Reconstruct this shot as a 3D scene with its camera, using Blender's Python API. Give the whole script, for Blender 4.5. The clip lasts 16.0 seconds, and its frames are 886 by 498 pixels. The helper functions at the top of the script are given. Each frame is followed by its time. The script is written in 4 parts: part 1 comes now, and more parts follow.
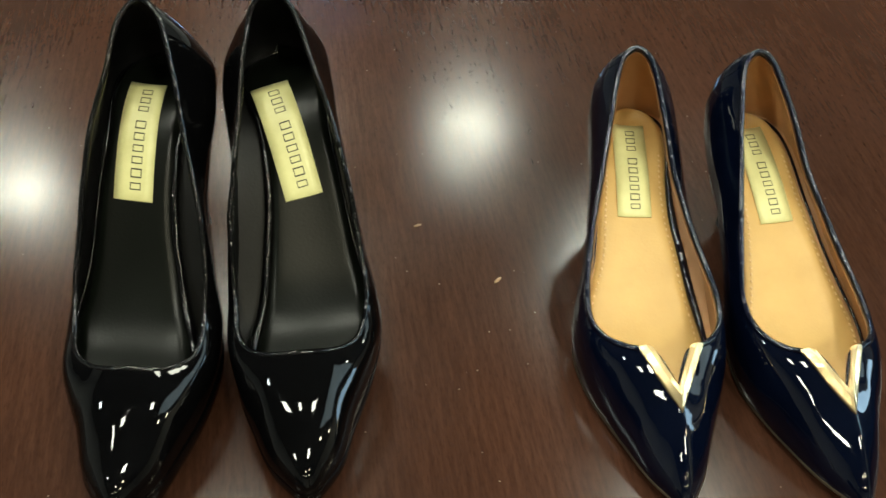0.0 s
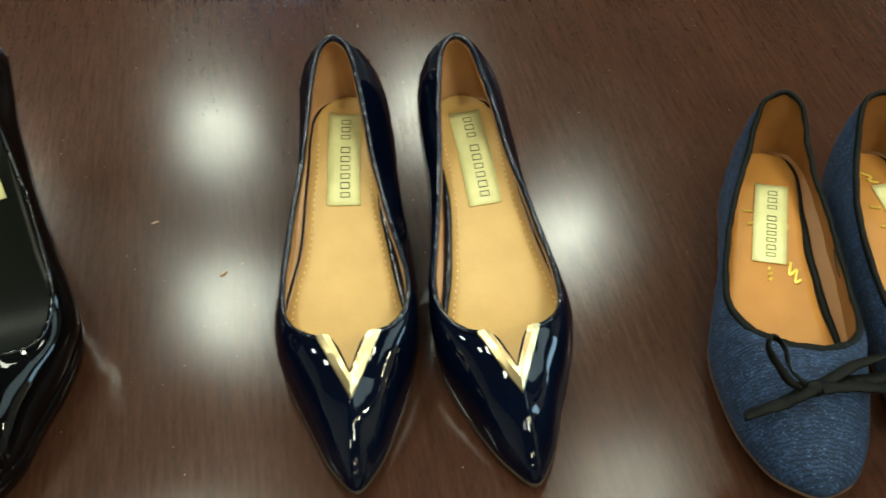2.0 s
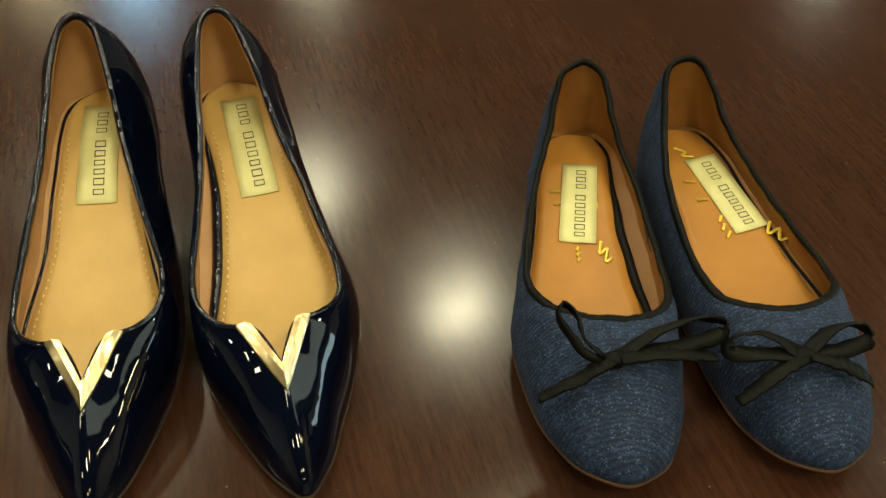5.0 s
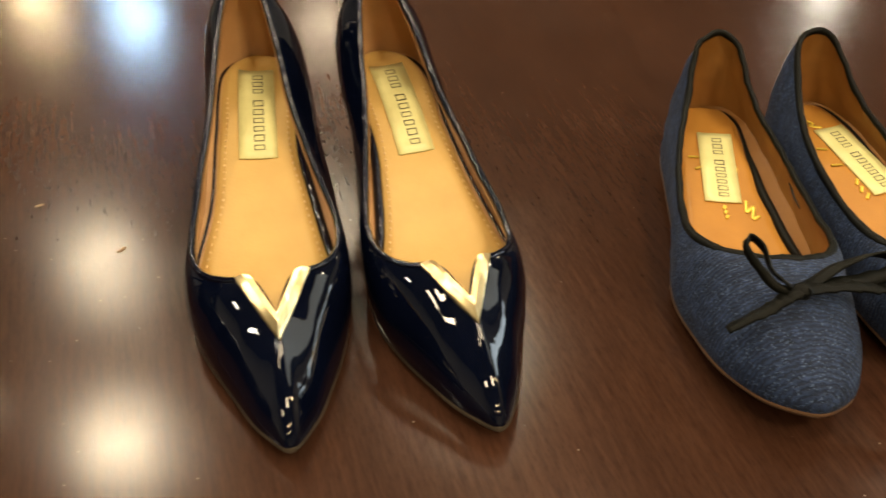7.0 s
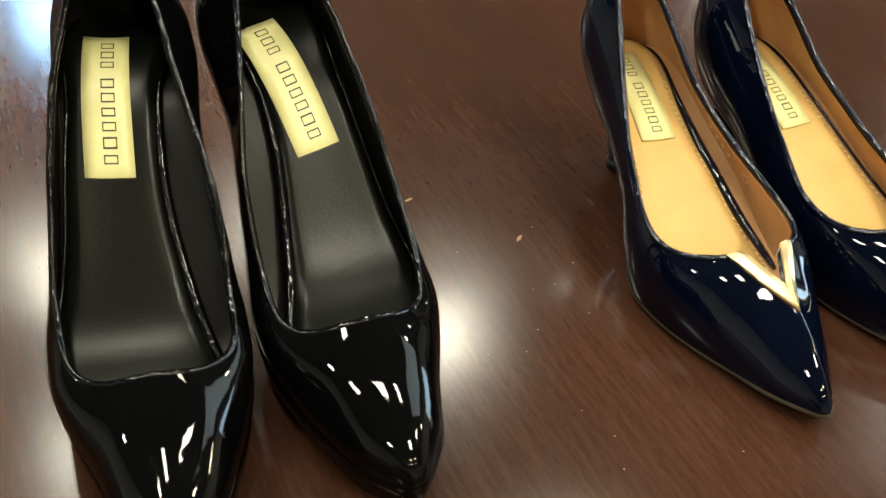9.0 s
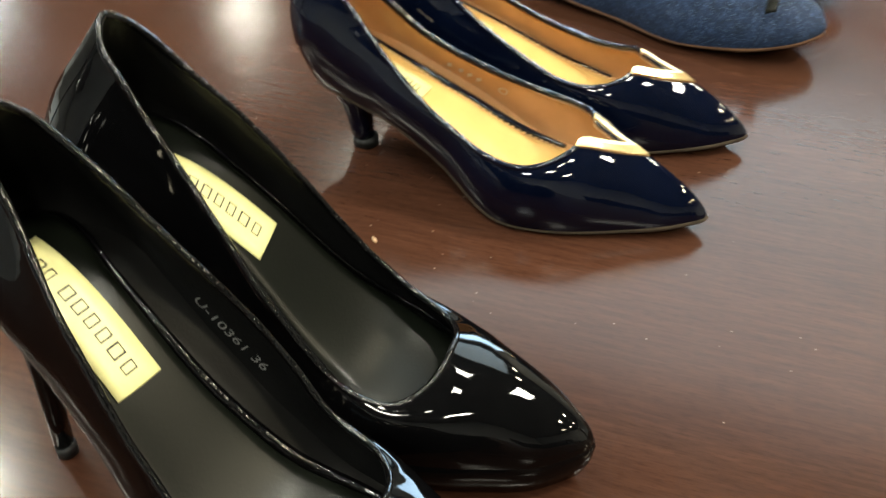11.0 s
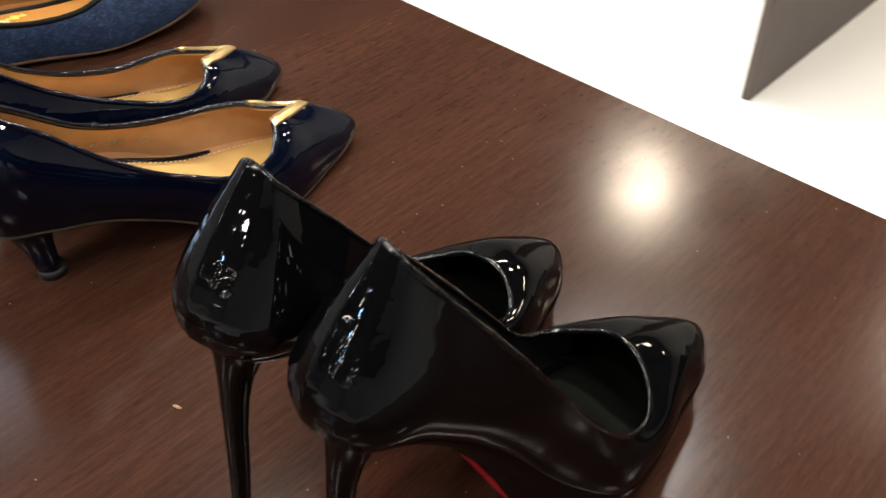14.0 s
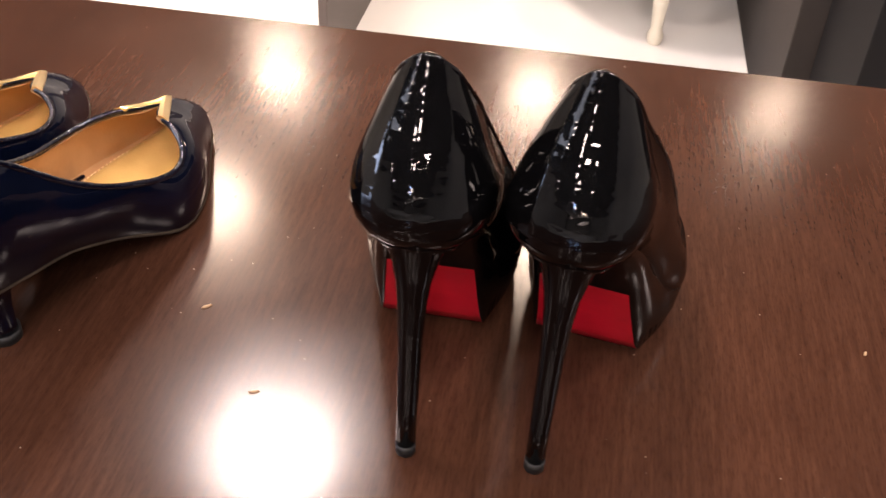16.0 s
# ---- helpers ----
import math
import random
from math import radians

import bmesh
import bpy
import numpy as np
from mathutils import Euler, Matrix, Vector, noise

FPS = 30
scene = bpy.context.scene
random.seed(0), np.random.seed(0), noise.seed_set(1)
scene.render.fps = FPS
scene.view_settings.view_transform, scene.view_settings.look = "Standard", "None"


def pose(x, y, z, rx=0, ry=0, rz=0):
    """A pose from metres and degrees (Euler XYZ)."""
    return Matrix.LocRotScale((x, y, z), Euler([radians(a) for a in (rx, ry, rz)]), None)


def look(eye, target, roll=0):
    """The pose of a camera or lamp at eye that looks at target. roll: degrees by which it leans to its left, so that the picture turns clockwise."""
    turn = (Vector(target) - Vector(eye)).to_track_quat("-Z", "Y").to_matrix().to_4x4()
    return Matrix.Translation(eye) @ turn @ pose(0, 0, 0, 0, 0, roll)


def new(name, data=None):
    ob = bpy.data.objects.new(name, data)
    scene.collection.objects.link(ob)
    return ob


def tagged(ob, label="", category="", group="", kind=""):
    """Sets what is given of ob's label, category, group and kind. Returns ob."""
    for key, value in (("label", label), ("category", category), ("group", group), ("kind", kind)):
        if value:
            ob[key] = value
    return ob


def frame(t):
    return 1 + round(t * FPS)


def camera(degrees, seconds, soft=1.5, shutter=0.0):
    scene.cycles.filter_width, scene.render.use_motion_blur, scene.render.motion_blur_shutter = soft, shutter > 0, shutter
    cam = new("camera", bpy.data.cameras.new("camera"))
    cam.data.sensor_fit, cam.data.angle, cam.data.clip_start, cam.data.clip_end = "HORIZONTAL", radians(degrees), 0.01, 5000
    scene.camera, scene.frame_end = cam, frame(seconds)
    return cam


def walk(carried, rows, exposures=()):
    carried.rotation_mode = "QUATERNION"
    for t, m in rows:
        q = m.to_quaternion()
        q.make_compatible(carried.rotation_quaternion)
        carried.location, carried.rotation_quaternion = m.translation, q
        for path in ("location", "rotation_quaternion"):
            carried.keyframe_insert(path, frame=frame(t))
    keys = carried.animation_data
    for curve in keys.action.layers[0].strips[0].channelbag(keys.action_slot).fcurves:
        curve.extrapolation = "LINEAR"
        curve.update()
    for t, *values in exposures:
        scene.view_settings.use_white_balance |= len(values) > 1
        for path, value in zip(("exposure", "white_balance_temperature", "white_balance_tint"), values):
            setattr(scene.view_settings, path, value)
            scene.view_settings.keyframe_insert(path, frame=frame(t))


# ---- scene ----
from mathutils.bvhtree import BVHTree

cam = camera(48.10, 16.0, soft=1.4, shutter=0.3)
PATH = [
    (0, (-0.1030, -0.3906, 0.4426), (0.0173, 0.2932, -0.2771), 2.33),
    (0.5, (-0.0693, -0.3963, 0.4425), (0.0509, 0.2886, -0.2761), 2.16),
    (1, (-0.0313, -0.3938, 0.4500), (0.0889, 0.2756, -0.2831), 1.74),
    (1.5, (0.0127, -0.4044, 0.4472), (0.1316, 0.2694, -0.2821), 0.95),
    (2, (0.0631, -0.4162, 0.4523), (0.1789, 0.2530, -0.2816), -0.51),
    (2.5, (0.1053, -0.4099, 0.4444), (0.2473, 0.2462, -0.2968), 0.22),
    (3, (0.1376, -0.4083, 0.4380), (0.2963, 0.2402, -0.3065), 0.14),
    (5.5, (0.1311, -0.4342, 0.3435), (0.3552, 0.2994, -0.2981), 0.84),
    (6, (0.1188, -0.4430, 0.3226), (0.3530, 0.3044, -0.2992), 0.73),
    (6.5, (0.0856, -0.4452, 0.3228), (0.3315, 0.2995, -0.2976), 1.61),
    (7, (0.0363, -0.4408, 0.3337), (0.2775, 0.3030, -0.2897), 1.97),
    (7.5, (-0.0303, -0.4411, 0.3394), (0.2074, 0.3096, -0.2769), 2.50),
    (8, (-0.0981, -0.4217, 0.3317), (0.1597, 0.3266, -0.2795), 3.82),
    (8.5, (-0.1665, -0.3947, 0.3283), (0.1156, 0.3417, -0.2867), 3.96),
    (10.8, (-0.3590, -0.1838, 0.3223), (0.3363, 0.1310, -0.3239), 0.09),
    (11, (-0.3806, -0.1742, 0.3335), (0.3493, 0.0849, -0.2990), -0.93),
    (11.5, (-0.4236, -0.1250, 0.3561), (0.3751, -0.0309, -0.2382), 1.64),
    (12, (-0.4325, -0.0823, 0.3506), (0.3871, -0.0801, -0.2224), -0.58),
    (12.5, (-0.4022, -0.0074, 0.3389), (0.3691, -0.1502, -0.2814), -0.29),
    (13, (-0.3971, 0.0414, 0.3560), (0.3051, -0.2149, -0.3082), -2.08),
    (13.5, (-0.3797, 0.0858, 0.3638), (0.2509, -0.2857, -0.3176), -1.29),
    (14, (-0.3431, 0.1989, 0.3752), (0.1582, -0.3637, -0.2822), 1.06),
    (14.5, (-0.3080, 0.2730, 0.3740), (0.4020, -1.0670, -0.9300), 2.1),
    (15, (-0.2810, 0.3070, 0.3680), (0.2430, -1.0910, -0.9620), 1.7),
    (15.5, (-0.2336, 0.3332, 0.3569), (-0.0501, -0.3978, -0.3000), 1.67),
    (16, (-0.1693, 0.3565, 0.3448), (-0.0635, -0.4188, -0.2779), 2.79),
]
walk(cam, [(t, look(eye, target, roll)) for t, eye, target, roll in PATH],
     [(0, -0.22, 6700, -5), (1.5, -0.28, 6500, -8), (3, -0.56, 6900, -14), (5.5, -0.72, 9700, 1), (6, -0.65, 10400, 10), (6.5, -0.52, 9600, 3), (7, -0.34, 9500, 11), (8, -0.2, 8500, 14), (8.5, -0.1, 7700, 2), (11, 0.6, 6900, 1), (11.5, 0.72, 6800, 0), (12, 0.18, 6700, -5), (13, 0.22, 6500, 7), (14, 0.1, 6600, 13), (15, 0.1, 6800, 20), (15.5, 0.62, 7000, 31), (16, 0.45, 7200, 29)])

# ---- light: a dim shop ceiling with square downlights ----
TABLE_Z = 0.0          # the table's top
FLOOR_Z = -0.75
CEIL_Z = 2.02
world = bpy.data.worlds.new("shop_air")
scene.world = world
world.use_nodes = True
world.node_tree.nodes["Background"].inputs["Color"].default_value = (0.9, 0.95, 1.0, 1)
world.node_tree.nodes["Background"].inputs["Strength"].default_value = 0.01

WARM, COOL, NEUTRAL, BLUE = (1.0, 0.86, 0.66), (0.86, 0.94, 1.0), (1.0, 0.95, 0.87), (0.30, 0.58, 1.0)
# x, y, watts, size, colour
LAMPS = [
    (0.50, 2.55, 9, 0.19, NEUTRAL), (-0.28, 2.57, 9, 0.19, NEUTRAL), (-1.14, 2.42, 9, 0.19, NEUTRAL),
    (0.86, 1.79, 10, 0.19, NEUTRAL), (-0.26, 1.70, 10, 0.19, NEUTRAL),
    (-0.06, 4.62, 22, 0.24, BLUE), (-0.55, 4.90, 10, 0.22, WARM), (0.85, 4.25, 4, 0.19, NEUTRAL), (3.70, 4.00, 7, 0.22, COOL), (3.92, 2.46, 5, 0.2, NEUTRAL),
    (2.43, 1.03, 10, 0.2, NEUTRAL), (2.43, -1.40, 14, 0.2, WARM), (4.30, -1.40, 16, 0.22, WARM), (0.57, -1.52, 23, 0.32, NEUTRAL),
    (1.15, -2.66, 11, 0.2, WARM), (-0.10, -2.70, 11, 0.2, WARM), (1.22, -3.78, 11, 0.2, WARM), (0.00, -3.80, 9, 0.2, WARM), (-1.11, -3.90, 4, 0.2, WARM),
    (-2.30, 0.30, 12, 0.24, COOL), (-2.20, -1.50, 12, 0.24, NEUTRAL),
    (-0.38, 0.78, 8, 0.24, NEUTRAL), (0.78, 0.82, 4, 0.24, NEUTRAL), (-0.40, -0.42, 8, 0.24, NEUTRAL), (0.76, -0.45, 8, 0.24, NEUTRAL), (-1.35, -0.45, 8, 0.24, NEUTRAL),
]


# ---- materials ----
def material(name, base=(0.5, 0.5, 0.5), rough=0.5, metal=0.0, coat=0.0, coat_rough=0.03, spec=0.5, sheen=0.0):
    m = bpy.data.materials.new(name)
    m.use_nodes = True
    b = m.node_tree.nodes["Principled BSDF"]
    b.inputs["Base Color"].default_value = (*base, 1)
    b.inputs["Roughness"].default_value = rough
    b.inputs["Metallic"].default_value = metal
    b.inputs["Coat Weight"].default_value = coat
    b.inputs["Coat Roughness"].default_value = coat_rough
    b.inputs["Specular IOR Level"].default_value = spec
    b.inputs["Sheen Weight"].default_value = sheen
    return m


def node(m, kind, **values):
    n = m.node_tree.nodes.new(kind)
    for key, value in values.items():
        n.inputs[key].default_value = value
    return n


def wire(m, a, out, b, into):
    m.node_tree.links.new(a.outputs[out], b.inputs[into])


def coords(m, scale=(1, 1, 1), rot=(0, 0, 0)):
    c = node(m, "ShaderNodeTexCoord")
    p = node(m, "ShaderNodeMapping")
    p.inputs["Scale"].default_value = scale
    p.inputs["Rotation"].default_value = rot
    wire(m, c, "Object", p, "Vector")
    return p


def noise_node(m, at, scale, detail=3.0, rough=0.5):
    n = node(m, "ShaderNodeTexNoise", Scale=scale, Detail=detail, Roughness=rough)
    wire(m, at, "Vector", n, "Vector")
    return n


def ramp(m, source, out, stops):
    r = node(m, "ShaderNodeValToRGB")
    e = r.color_ramp.elements
    while len(e) < len(stops):
        e.new(0.5)
    for el, (pos, col) in zip(e, stops):
        el.position = pos
        el.color = (*col, 1) if len(col) == 3 else col
    wire(m, source, out, r, "Fac")
    return r


def bump(m, source, out, strength, distance):
    b = node(m, "ShaderNodeBump", Strength=strength, Distance=distance)
    wire(m, source, out, b, "Height")
    return b


def shader(m):
    return m.node_tree.nodes["Principled BSDF"]


def patent(name, base, wobble=0.35, lacquer=0.6, size=55):
    """Patent leather: a deep colour under a glassy, slightly wavy lacquer."""
    m = material(name, base, 0.3, coat=lacquer, coat_rough=0.035, spec=0.0)
    at = coords(m)
    n = noise_node(m, at, size, 2.0)
    fine = noise_node(m, at, 900, 2.0)
    b1 = bump(m, n, "Fac", wobble, 0.0015)
    b2 = bump(m, fine, "Fac", 0.05, 0.0003)
    wire(m, b1, "Normal", b2, "Normal")
    wire(m, b1, "Normal", shader(m), "Coat Normal")
    wire(m, b2, "Normal", shader(m), "Normal")
    col = ramp(m, noise_node(m, at, 30, 3.0), "Fac", [(0.3, tuple(c * 0.8 for c in base)), (0.7, tuple(c * 1.25 for c in base))])
    wire(m, col, "Color", shader(m), "Base Color")
    return m


def leather(name, dark, light, rough=0.5, grain=700.0, depth=0.0004, spec=0.4):
    m = material(name, light, rough, spec=spec)
    at = coords(m)
    stain = noise_node(m, at, 28, 4.0, 0.6)
    col = ramp(m, stain, "Fac", [(0.25, dark), (0.7, light)])
    wire(m, col, "Color", shader(m), "Base Color")
    fine = noise_node(m, at, grain, 3.0)
    wire(m, bump(m, fine, "Fac", 0.25, depth), "Normal", shader(m), "Normal")
    return m


def wood_material():
    m = material("stained_wood", (0.08, 0.03, 0.02), 0.3, spec=0.24)
    at = coords(m)
    streak = coords(m, (120, 9.0, 10))
    pores = coords(m, (850, 150, 20))
    broad = noise_node(m, coords(m, (9, 1.6, 4)), 1.0, 4.0, 0.6)
    grain = noise_node(m, streak, 3.0, 6.0, 0.65)
    pore = noise_node(m, pores, 1.0, 3.0, 0.6)
    c1 = ramp(m, grain, "Fac", [(0.28, (0.027, 0.0112, 0.0070)), (0.5, (0.038, 0.0163, 0.0099)), (0.75, (0.051, 0.0225, 0.0135))])
    c2 = ramp(m, broad, "Fac", [(0.3, (0.72, 0.70, 0.70)), (0.7, (1.18, 1.12, 1.08))])
    c3 = ramp(m, pore, "Fac", [(0.34, (0.55, 0.5, 0.5)), (0.5, (1, 1, 1))])
    mix = node(m, "ShaderNodeMix")
    mix.data_type, mix.blend_type = "RGBA", "MULTIPLY"
    mix.inputs["Factor"].default_value = 1.0
    m.node_tree.links.new(c1.outputs["Color"], mix.inputs[6])
    m.node_tree.links.new(c2.outputs["Color"], mix.inputs[7])
    mix2 = node(m, "ShaderNodeMix")
    mix2.data_type, mix2.blend_type = "RGBA", "MULTIPLY"
    mix2.inputs["Factor"].default_value = 0.45
    m.node_tree.links.new(mix.outputs[2], mix2.inputs[6])
    m.node_tree.links.new(c3.outputs["Color"], mix2.inputs[7])
    # a little dust
    dust = node(m, "ShaderNodeTexVoronoi", Scale=170.0)
    wire(m, at, "Vector", dust, "Vector")
    rgb = node(m, "ShaderNodeSeparateColor")
    wire(m, dust, "Color", rgb, "Color")
    few = ramp(m, rgb, "Red", [(0.89, (0, 0, 0)), (0.91, (1, 1, 1))])
    dot = ramp(m, dust, "Distance", [(0.05, (1, 1, 1)), (0.085, (0, 0, 0))])
    both = node(m, "ShaderNodeMix")
    both.data_type, both.blend_type = "RGBA", "MULTIPLY"
    both.inputs["Factor"].default_value = 1.0
    m.node_tree.links.new(few.outputs["Color"], both.inputs[6])
    m.node_tree.links.new(dot.outputs["Color"], both.inputs[7])
    dusty = node(m, "ShaderNodeMix")
    dusty.data_type = "RGBA"
    m.node_tree.links.new(both.outputs[2], dusty.inputs[0])
    m.node_tree.links.new(mix2.outputs[2], dusty.inputs[6])
    dusty.inputs[7].default_value = (0.22, 0.17, 0.14, 1)
    m.node_tree.links.new(dusty.outputs[2], shader(m).inputs["Base Color"])
    r = ramp(m, noise_node(m, at, 14, 4.0, 0.6), "Fac", [(0.3, (0.145, 0.145, 0.145)), (0.7, (0.195, 0.195, 0.195))])
    wire(m, r, "Color", shader(m), "Roughness")
    dent = ramp(m, noise_node(m, coords(m, (900, 130, 20)), 1.0, 2.0, 0.5), "Fac", [(0.30, (0, 0, 0)), (0.42, (1, 1, 1))])
    b2 = bump(m, dent, "Color", 0.035, 0.0004)
    soft = bump(m, noise_node(m, at, 130, 2.0), "Fac", 0.03, 0.0006)
    wire(m, soft, "Normal", b2, "Normal")
    wire(m, b2, "Normal", shader(m), "Normal")
    return m


def denim_material():
    m = material("glitter_denim", (0.03, 0.05, 0.11), 0.75, spec=0.25, sheen=0.02)
    at = coords(m)
    thread = node(m, "ShaderNodeTexWave", Scale=150.0, Distortion=5.0, Detail=2.0)
    thread.bands_direction = "Y"
    thread.inputs["Detail Scale"].default_value = 3.0
    wire(m, at, "Vector", thread, "Vector")
    cloud = noise_node(m, at, 160, 4.0, 0.7)
    c1 = ramp(m, cloud, "Fac", [(0.3, (0.0045, 0.0105, 0.026)), (0.52, (0.0085, 0.019, 0.048)), (0.75, (0.019, 0.038, 0.088))])
    c2 = ramp(m, thread, "Fac", [(0.25, (0.7, 0.7, 0.7)), (0.85, (1.4, 1.4, 1.4))])
    mix = node(m, "ShaderNodeMix")
    mix.data_type, mix.blend_type = "RGBA", "MULTIPLY"
    mix.inputs["Factor"].default_value = 1.0
    m.node_tree.links.new(c1.outputs["Color"], mix.inputs[6])
    m.node_tree.links.new(c2.outputs["Color"], mix.inputs[7])
    spark = node(m, "ShaderNodeTexVoronoi", Scale=1700.0)
    wire(m, at, "Vector", spark, "Vector")
    rgb = node(m, "ShaderNodeSeparateColor")
    wire(m, spark, "Color", rgb, "Color")
    s = ramp(m, rgb, "Red", [(0.93, (0, 0, 0)), (0.95, (1, 1, 1))])
    glit = node(m, "ShaderNodeMix")
    glit.data_type = "RGBA"
    m.node_tree.links.new(s.outputs["Color"], glit.inputs[0])
    m.node_tree.links.new(mix.outputs[2], glit.inputs[6])
    glit.inputs[7].default_value = (0.05, 0.085, 0.15, 1)
    m.node_tree.links.new(glit.outputs[2], shader(m).inputs["Base Color"])
    wire(m, bump(m, thread, "Fac", 0.45, 0.0005), "Normal", shader(m), "Normal")
    return m


def mottled(name, a, b, scale=3.0, rough=0.6, depth=0.0, coat=0.0):
    m = material(name, b, rough, coat=coat, coat_rough=0.15)
    at = coords(m)
    n = noise_node(m, at, scale, 5.0, 0.6)
    wire(m, ramp(m, n, "Fac", [(0.3, a), (0.7, b)]), "Color", shader(m), "Base Color")
    if depth:
        wire(m, bump(m, noise_node(m, at, scale * 30, 3.0), "Fac", 0.3, depth), "Normal", shader(m), "Normal")
    return m


BLACK = patent("black_patent", (0.0012, 0.0012, 0.0014), 0.2)
NAVY = patent("navy_patent", (0.0009, 0.0019, 0.0068), 0.18, 0.75)
BLACK_EDGE = patent("black_patent_binding", (0.0012, 0.0012, 0.0014), 0.6, 0.75, 170)
NAVY_EDGE = patent("navy_patent_binding", (0.0009, 0.0019, 0.0068), 0.7, 0.95, 170)
BLACK_LINING = leather("black_lining", (0.003, 0.003, 0.003), (0.006, 0.006, 0.006), 0.4, 700.0, 0.0004, 0.18)
BLACK_INSOLE = leather("black_insole", (0.0016, 0.0021, 0.0015), (0.003, 0.0038, 0.0027), 0.30, 700.0, 0.0003, 0.17)
TAN_LINING = leather("tan_lining", (0.38, 0.20, 0.085), (0.50, 0.28, 0.13), 0.5)
TAN_INSOLE = leather("tan_insole", (0.49, 0.305, 0.10), (0.58, 0.375, 0.132), 0.42)
COGNAC_LINING = leather("cognac_lining", (0.20, 0.085, 0.022), (0.28, 0.12, 0.032), 0.5)
COGNAC_INSOLE = leather("cognac_insole", (0.34, 0.145, 0.03), (0.42, 0.19, 0.042), 0.42)
DENIM = denim_material()
RIBBON = leather("black_ribbon", (0.0012, 0.0014, 0.0012), (0.006, 0.0065, 0.0048), 0.5, 1500.0, 0.0012, 0.10)
RED = mottled("red_sole", (0.42, 0.004, 0.014), (0.55, 0.008, 0.022), 40, 0.35, 0.0002, 0.2)
SOLE_TAN = mottled("pale_sole_edge", (0.035, 0.028, 0.02), (0.075, 0.058, 0.04), 60, 0.4)
SOLE_BROWN = mottled("brown_rubber", (0.09, 0.045, 0.025), (0.14, 0.075, 0.04), 60, 0.5)
GOLD = material("gold_metal", (0.94, 0.70, 0.36), 0.28, 1.0)
wire(GOLD, bump(GOLD, noise_node(GOLD, coords(GOLD), 120, 3.0), "Fac", 0.12, 0.0006), "Normal", shader(GOLD), "Normal")
FOIL = material("gold_foil", (0.85, 0.62, 0.12), 0.35, 0.5)
SILVER = material("silver_foil", (0.62, 0.62, 0.60), 0.35, 0.8)
PAPER = mottled("pale_yellow_sticker", (0.58, 0.55, 0.25), (0.66, 0.63, 0.31), 90, 0.4, 0.0)
INK = material("dark_ink", (0.02, 0.018, 0.012), 0.6)
THREAD = mottled("pale_thread", (0.62, 0.42, 0.20), (0.72, 0.52, 0.28), 300, 0.7)
RUBBER = material("black_rubber", (0.003, 0.003, 0.003), 0.6)
WOOD = wood_material()
FLOOR = mottled("white_floor_tile", (0.78, 0.78, 0.74), (0.84, 0.84, 0.81), 1.2, 0.22, 0.0, 0.3)
WALL_M = mottled("grey_wall_paint", (0.36, 0.36, 0.36), (0.43, 0.43, 0.42), 0.8, 0.8)
CEIL_M = mottled("dark_ceiling_paint", (0.05, 0.05, 0.052), (0.07, 0.07, 0.07), 0.8, 0.85)
PANEL_M = mottled("grey_brown_laminate", (0.075, 0.055, 0.047), (0.095, 0.07, 0.06), 4, 0.5)
DARK_M = mottled("black_laminate", (0.003, 0.0025, 0.003), (0.006, 0.005, 0.005), 4, 0.7)
shader(DARK_M).inputs["Specular IOR Level"].default_value = 0.2
BROWN_M = mottled("dark_brown_laminate", (0.014, 0.010, 0.008), (0.024, 0.017, 0.013), 4, 0.8)
WHITE_WOOD = mottled("cream_painted_wood", (0.70, 0.66, 0.54), (0.78, 0.74, 0.62), 12, 0.4)
CLOTH = mottled("grey_seat_cloth", (0.10, 0.10, 0.10), (0.15, 0.15, 0.15), 60, 0.9, 0.001)
CARPET = mottled("grey_brown_carpet", (0.13, 0.115, 0.105), (0.18, 0.16, 0.15), 60, 0.95, 0.003)
TRIM_M = material("white_lamp_trim", (0.75, 0.75, 0.74), 0.4)
def glowing(name, colour, strength):
    m = material(name, (0.8, 0.8, 0.8), 0.4)
    shader(m).inputs["Emission Color"].default_value = (*colour, 1)
    shader(m).inputs["Emission Strength"].default_value = strength
    return m


GLOW_M = glowing("fill_lens", (1.0, 0.94, 0.84), 90.0)
PANEL_GLOW = glowing("lit_diffuser", (0.66, 0.84, 1.0), 2.7)
WALL_GLOW = glowing("lit_wall_diffuser", (0.45, 0.68, 1.0), 14.0)
SCUFF = mottled("pale_scuff", (0.26, 0.16, 0.08), (0.42, 0.28, 0.17), 400, 0.6)


# ---- mesh tools ----
def mesh_object(name, verts, faces, mat, parent=None, label="", smooth=True):
    me = bpy.data.meshes.new(name)
    me.from_pydata([tuple(v) for v in verts], [], faces)
    me.validate()
    me.update()
    if smooth:
        me.polygons.foreach_set("use_smooth", [True] * len(me.polygons))
    me.materials.append(mat)
    ob = new(name, me)
    if parent:
        ob.parent = parent
    if label:
        tagged(ob, label)
    return ob


def part(name, bm, mat, parent=None, label="", smooth=True):
    me = bpy.data.meshes.new(name)
    bmesh.ops.recalc_face_normals(bm, faces=bm.faces[:])
    bm.to_mesh(me)
    bm.free()
    if smooth:
        me.polygons.foreach_set("use_smooth", [True] * len(me.polygons))
    me.materials.append(mat)
    ob = new(name, me)
    if parent:
        ob.parent = parent
    if label:
        tagged(ob, label)
    return ob


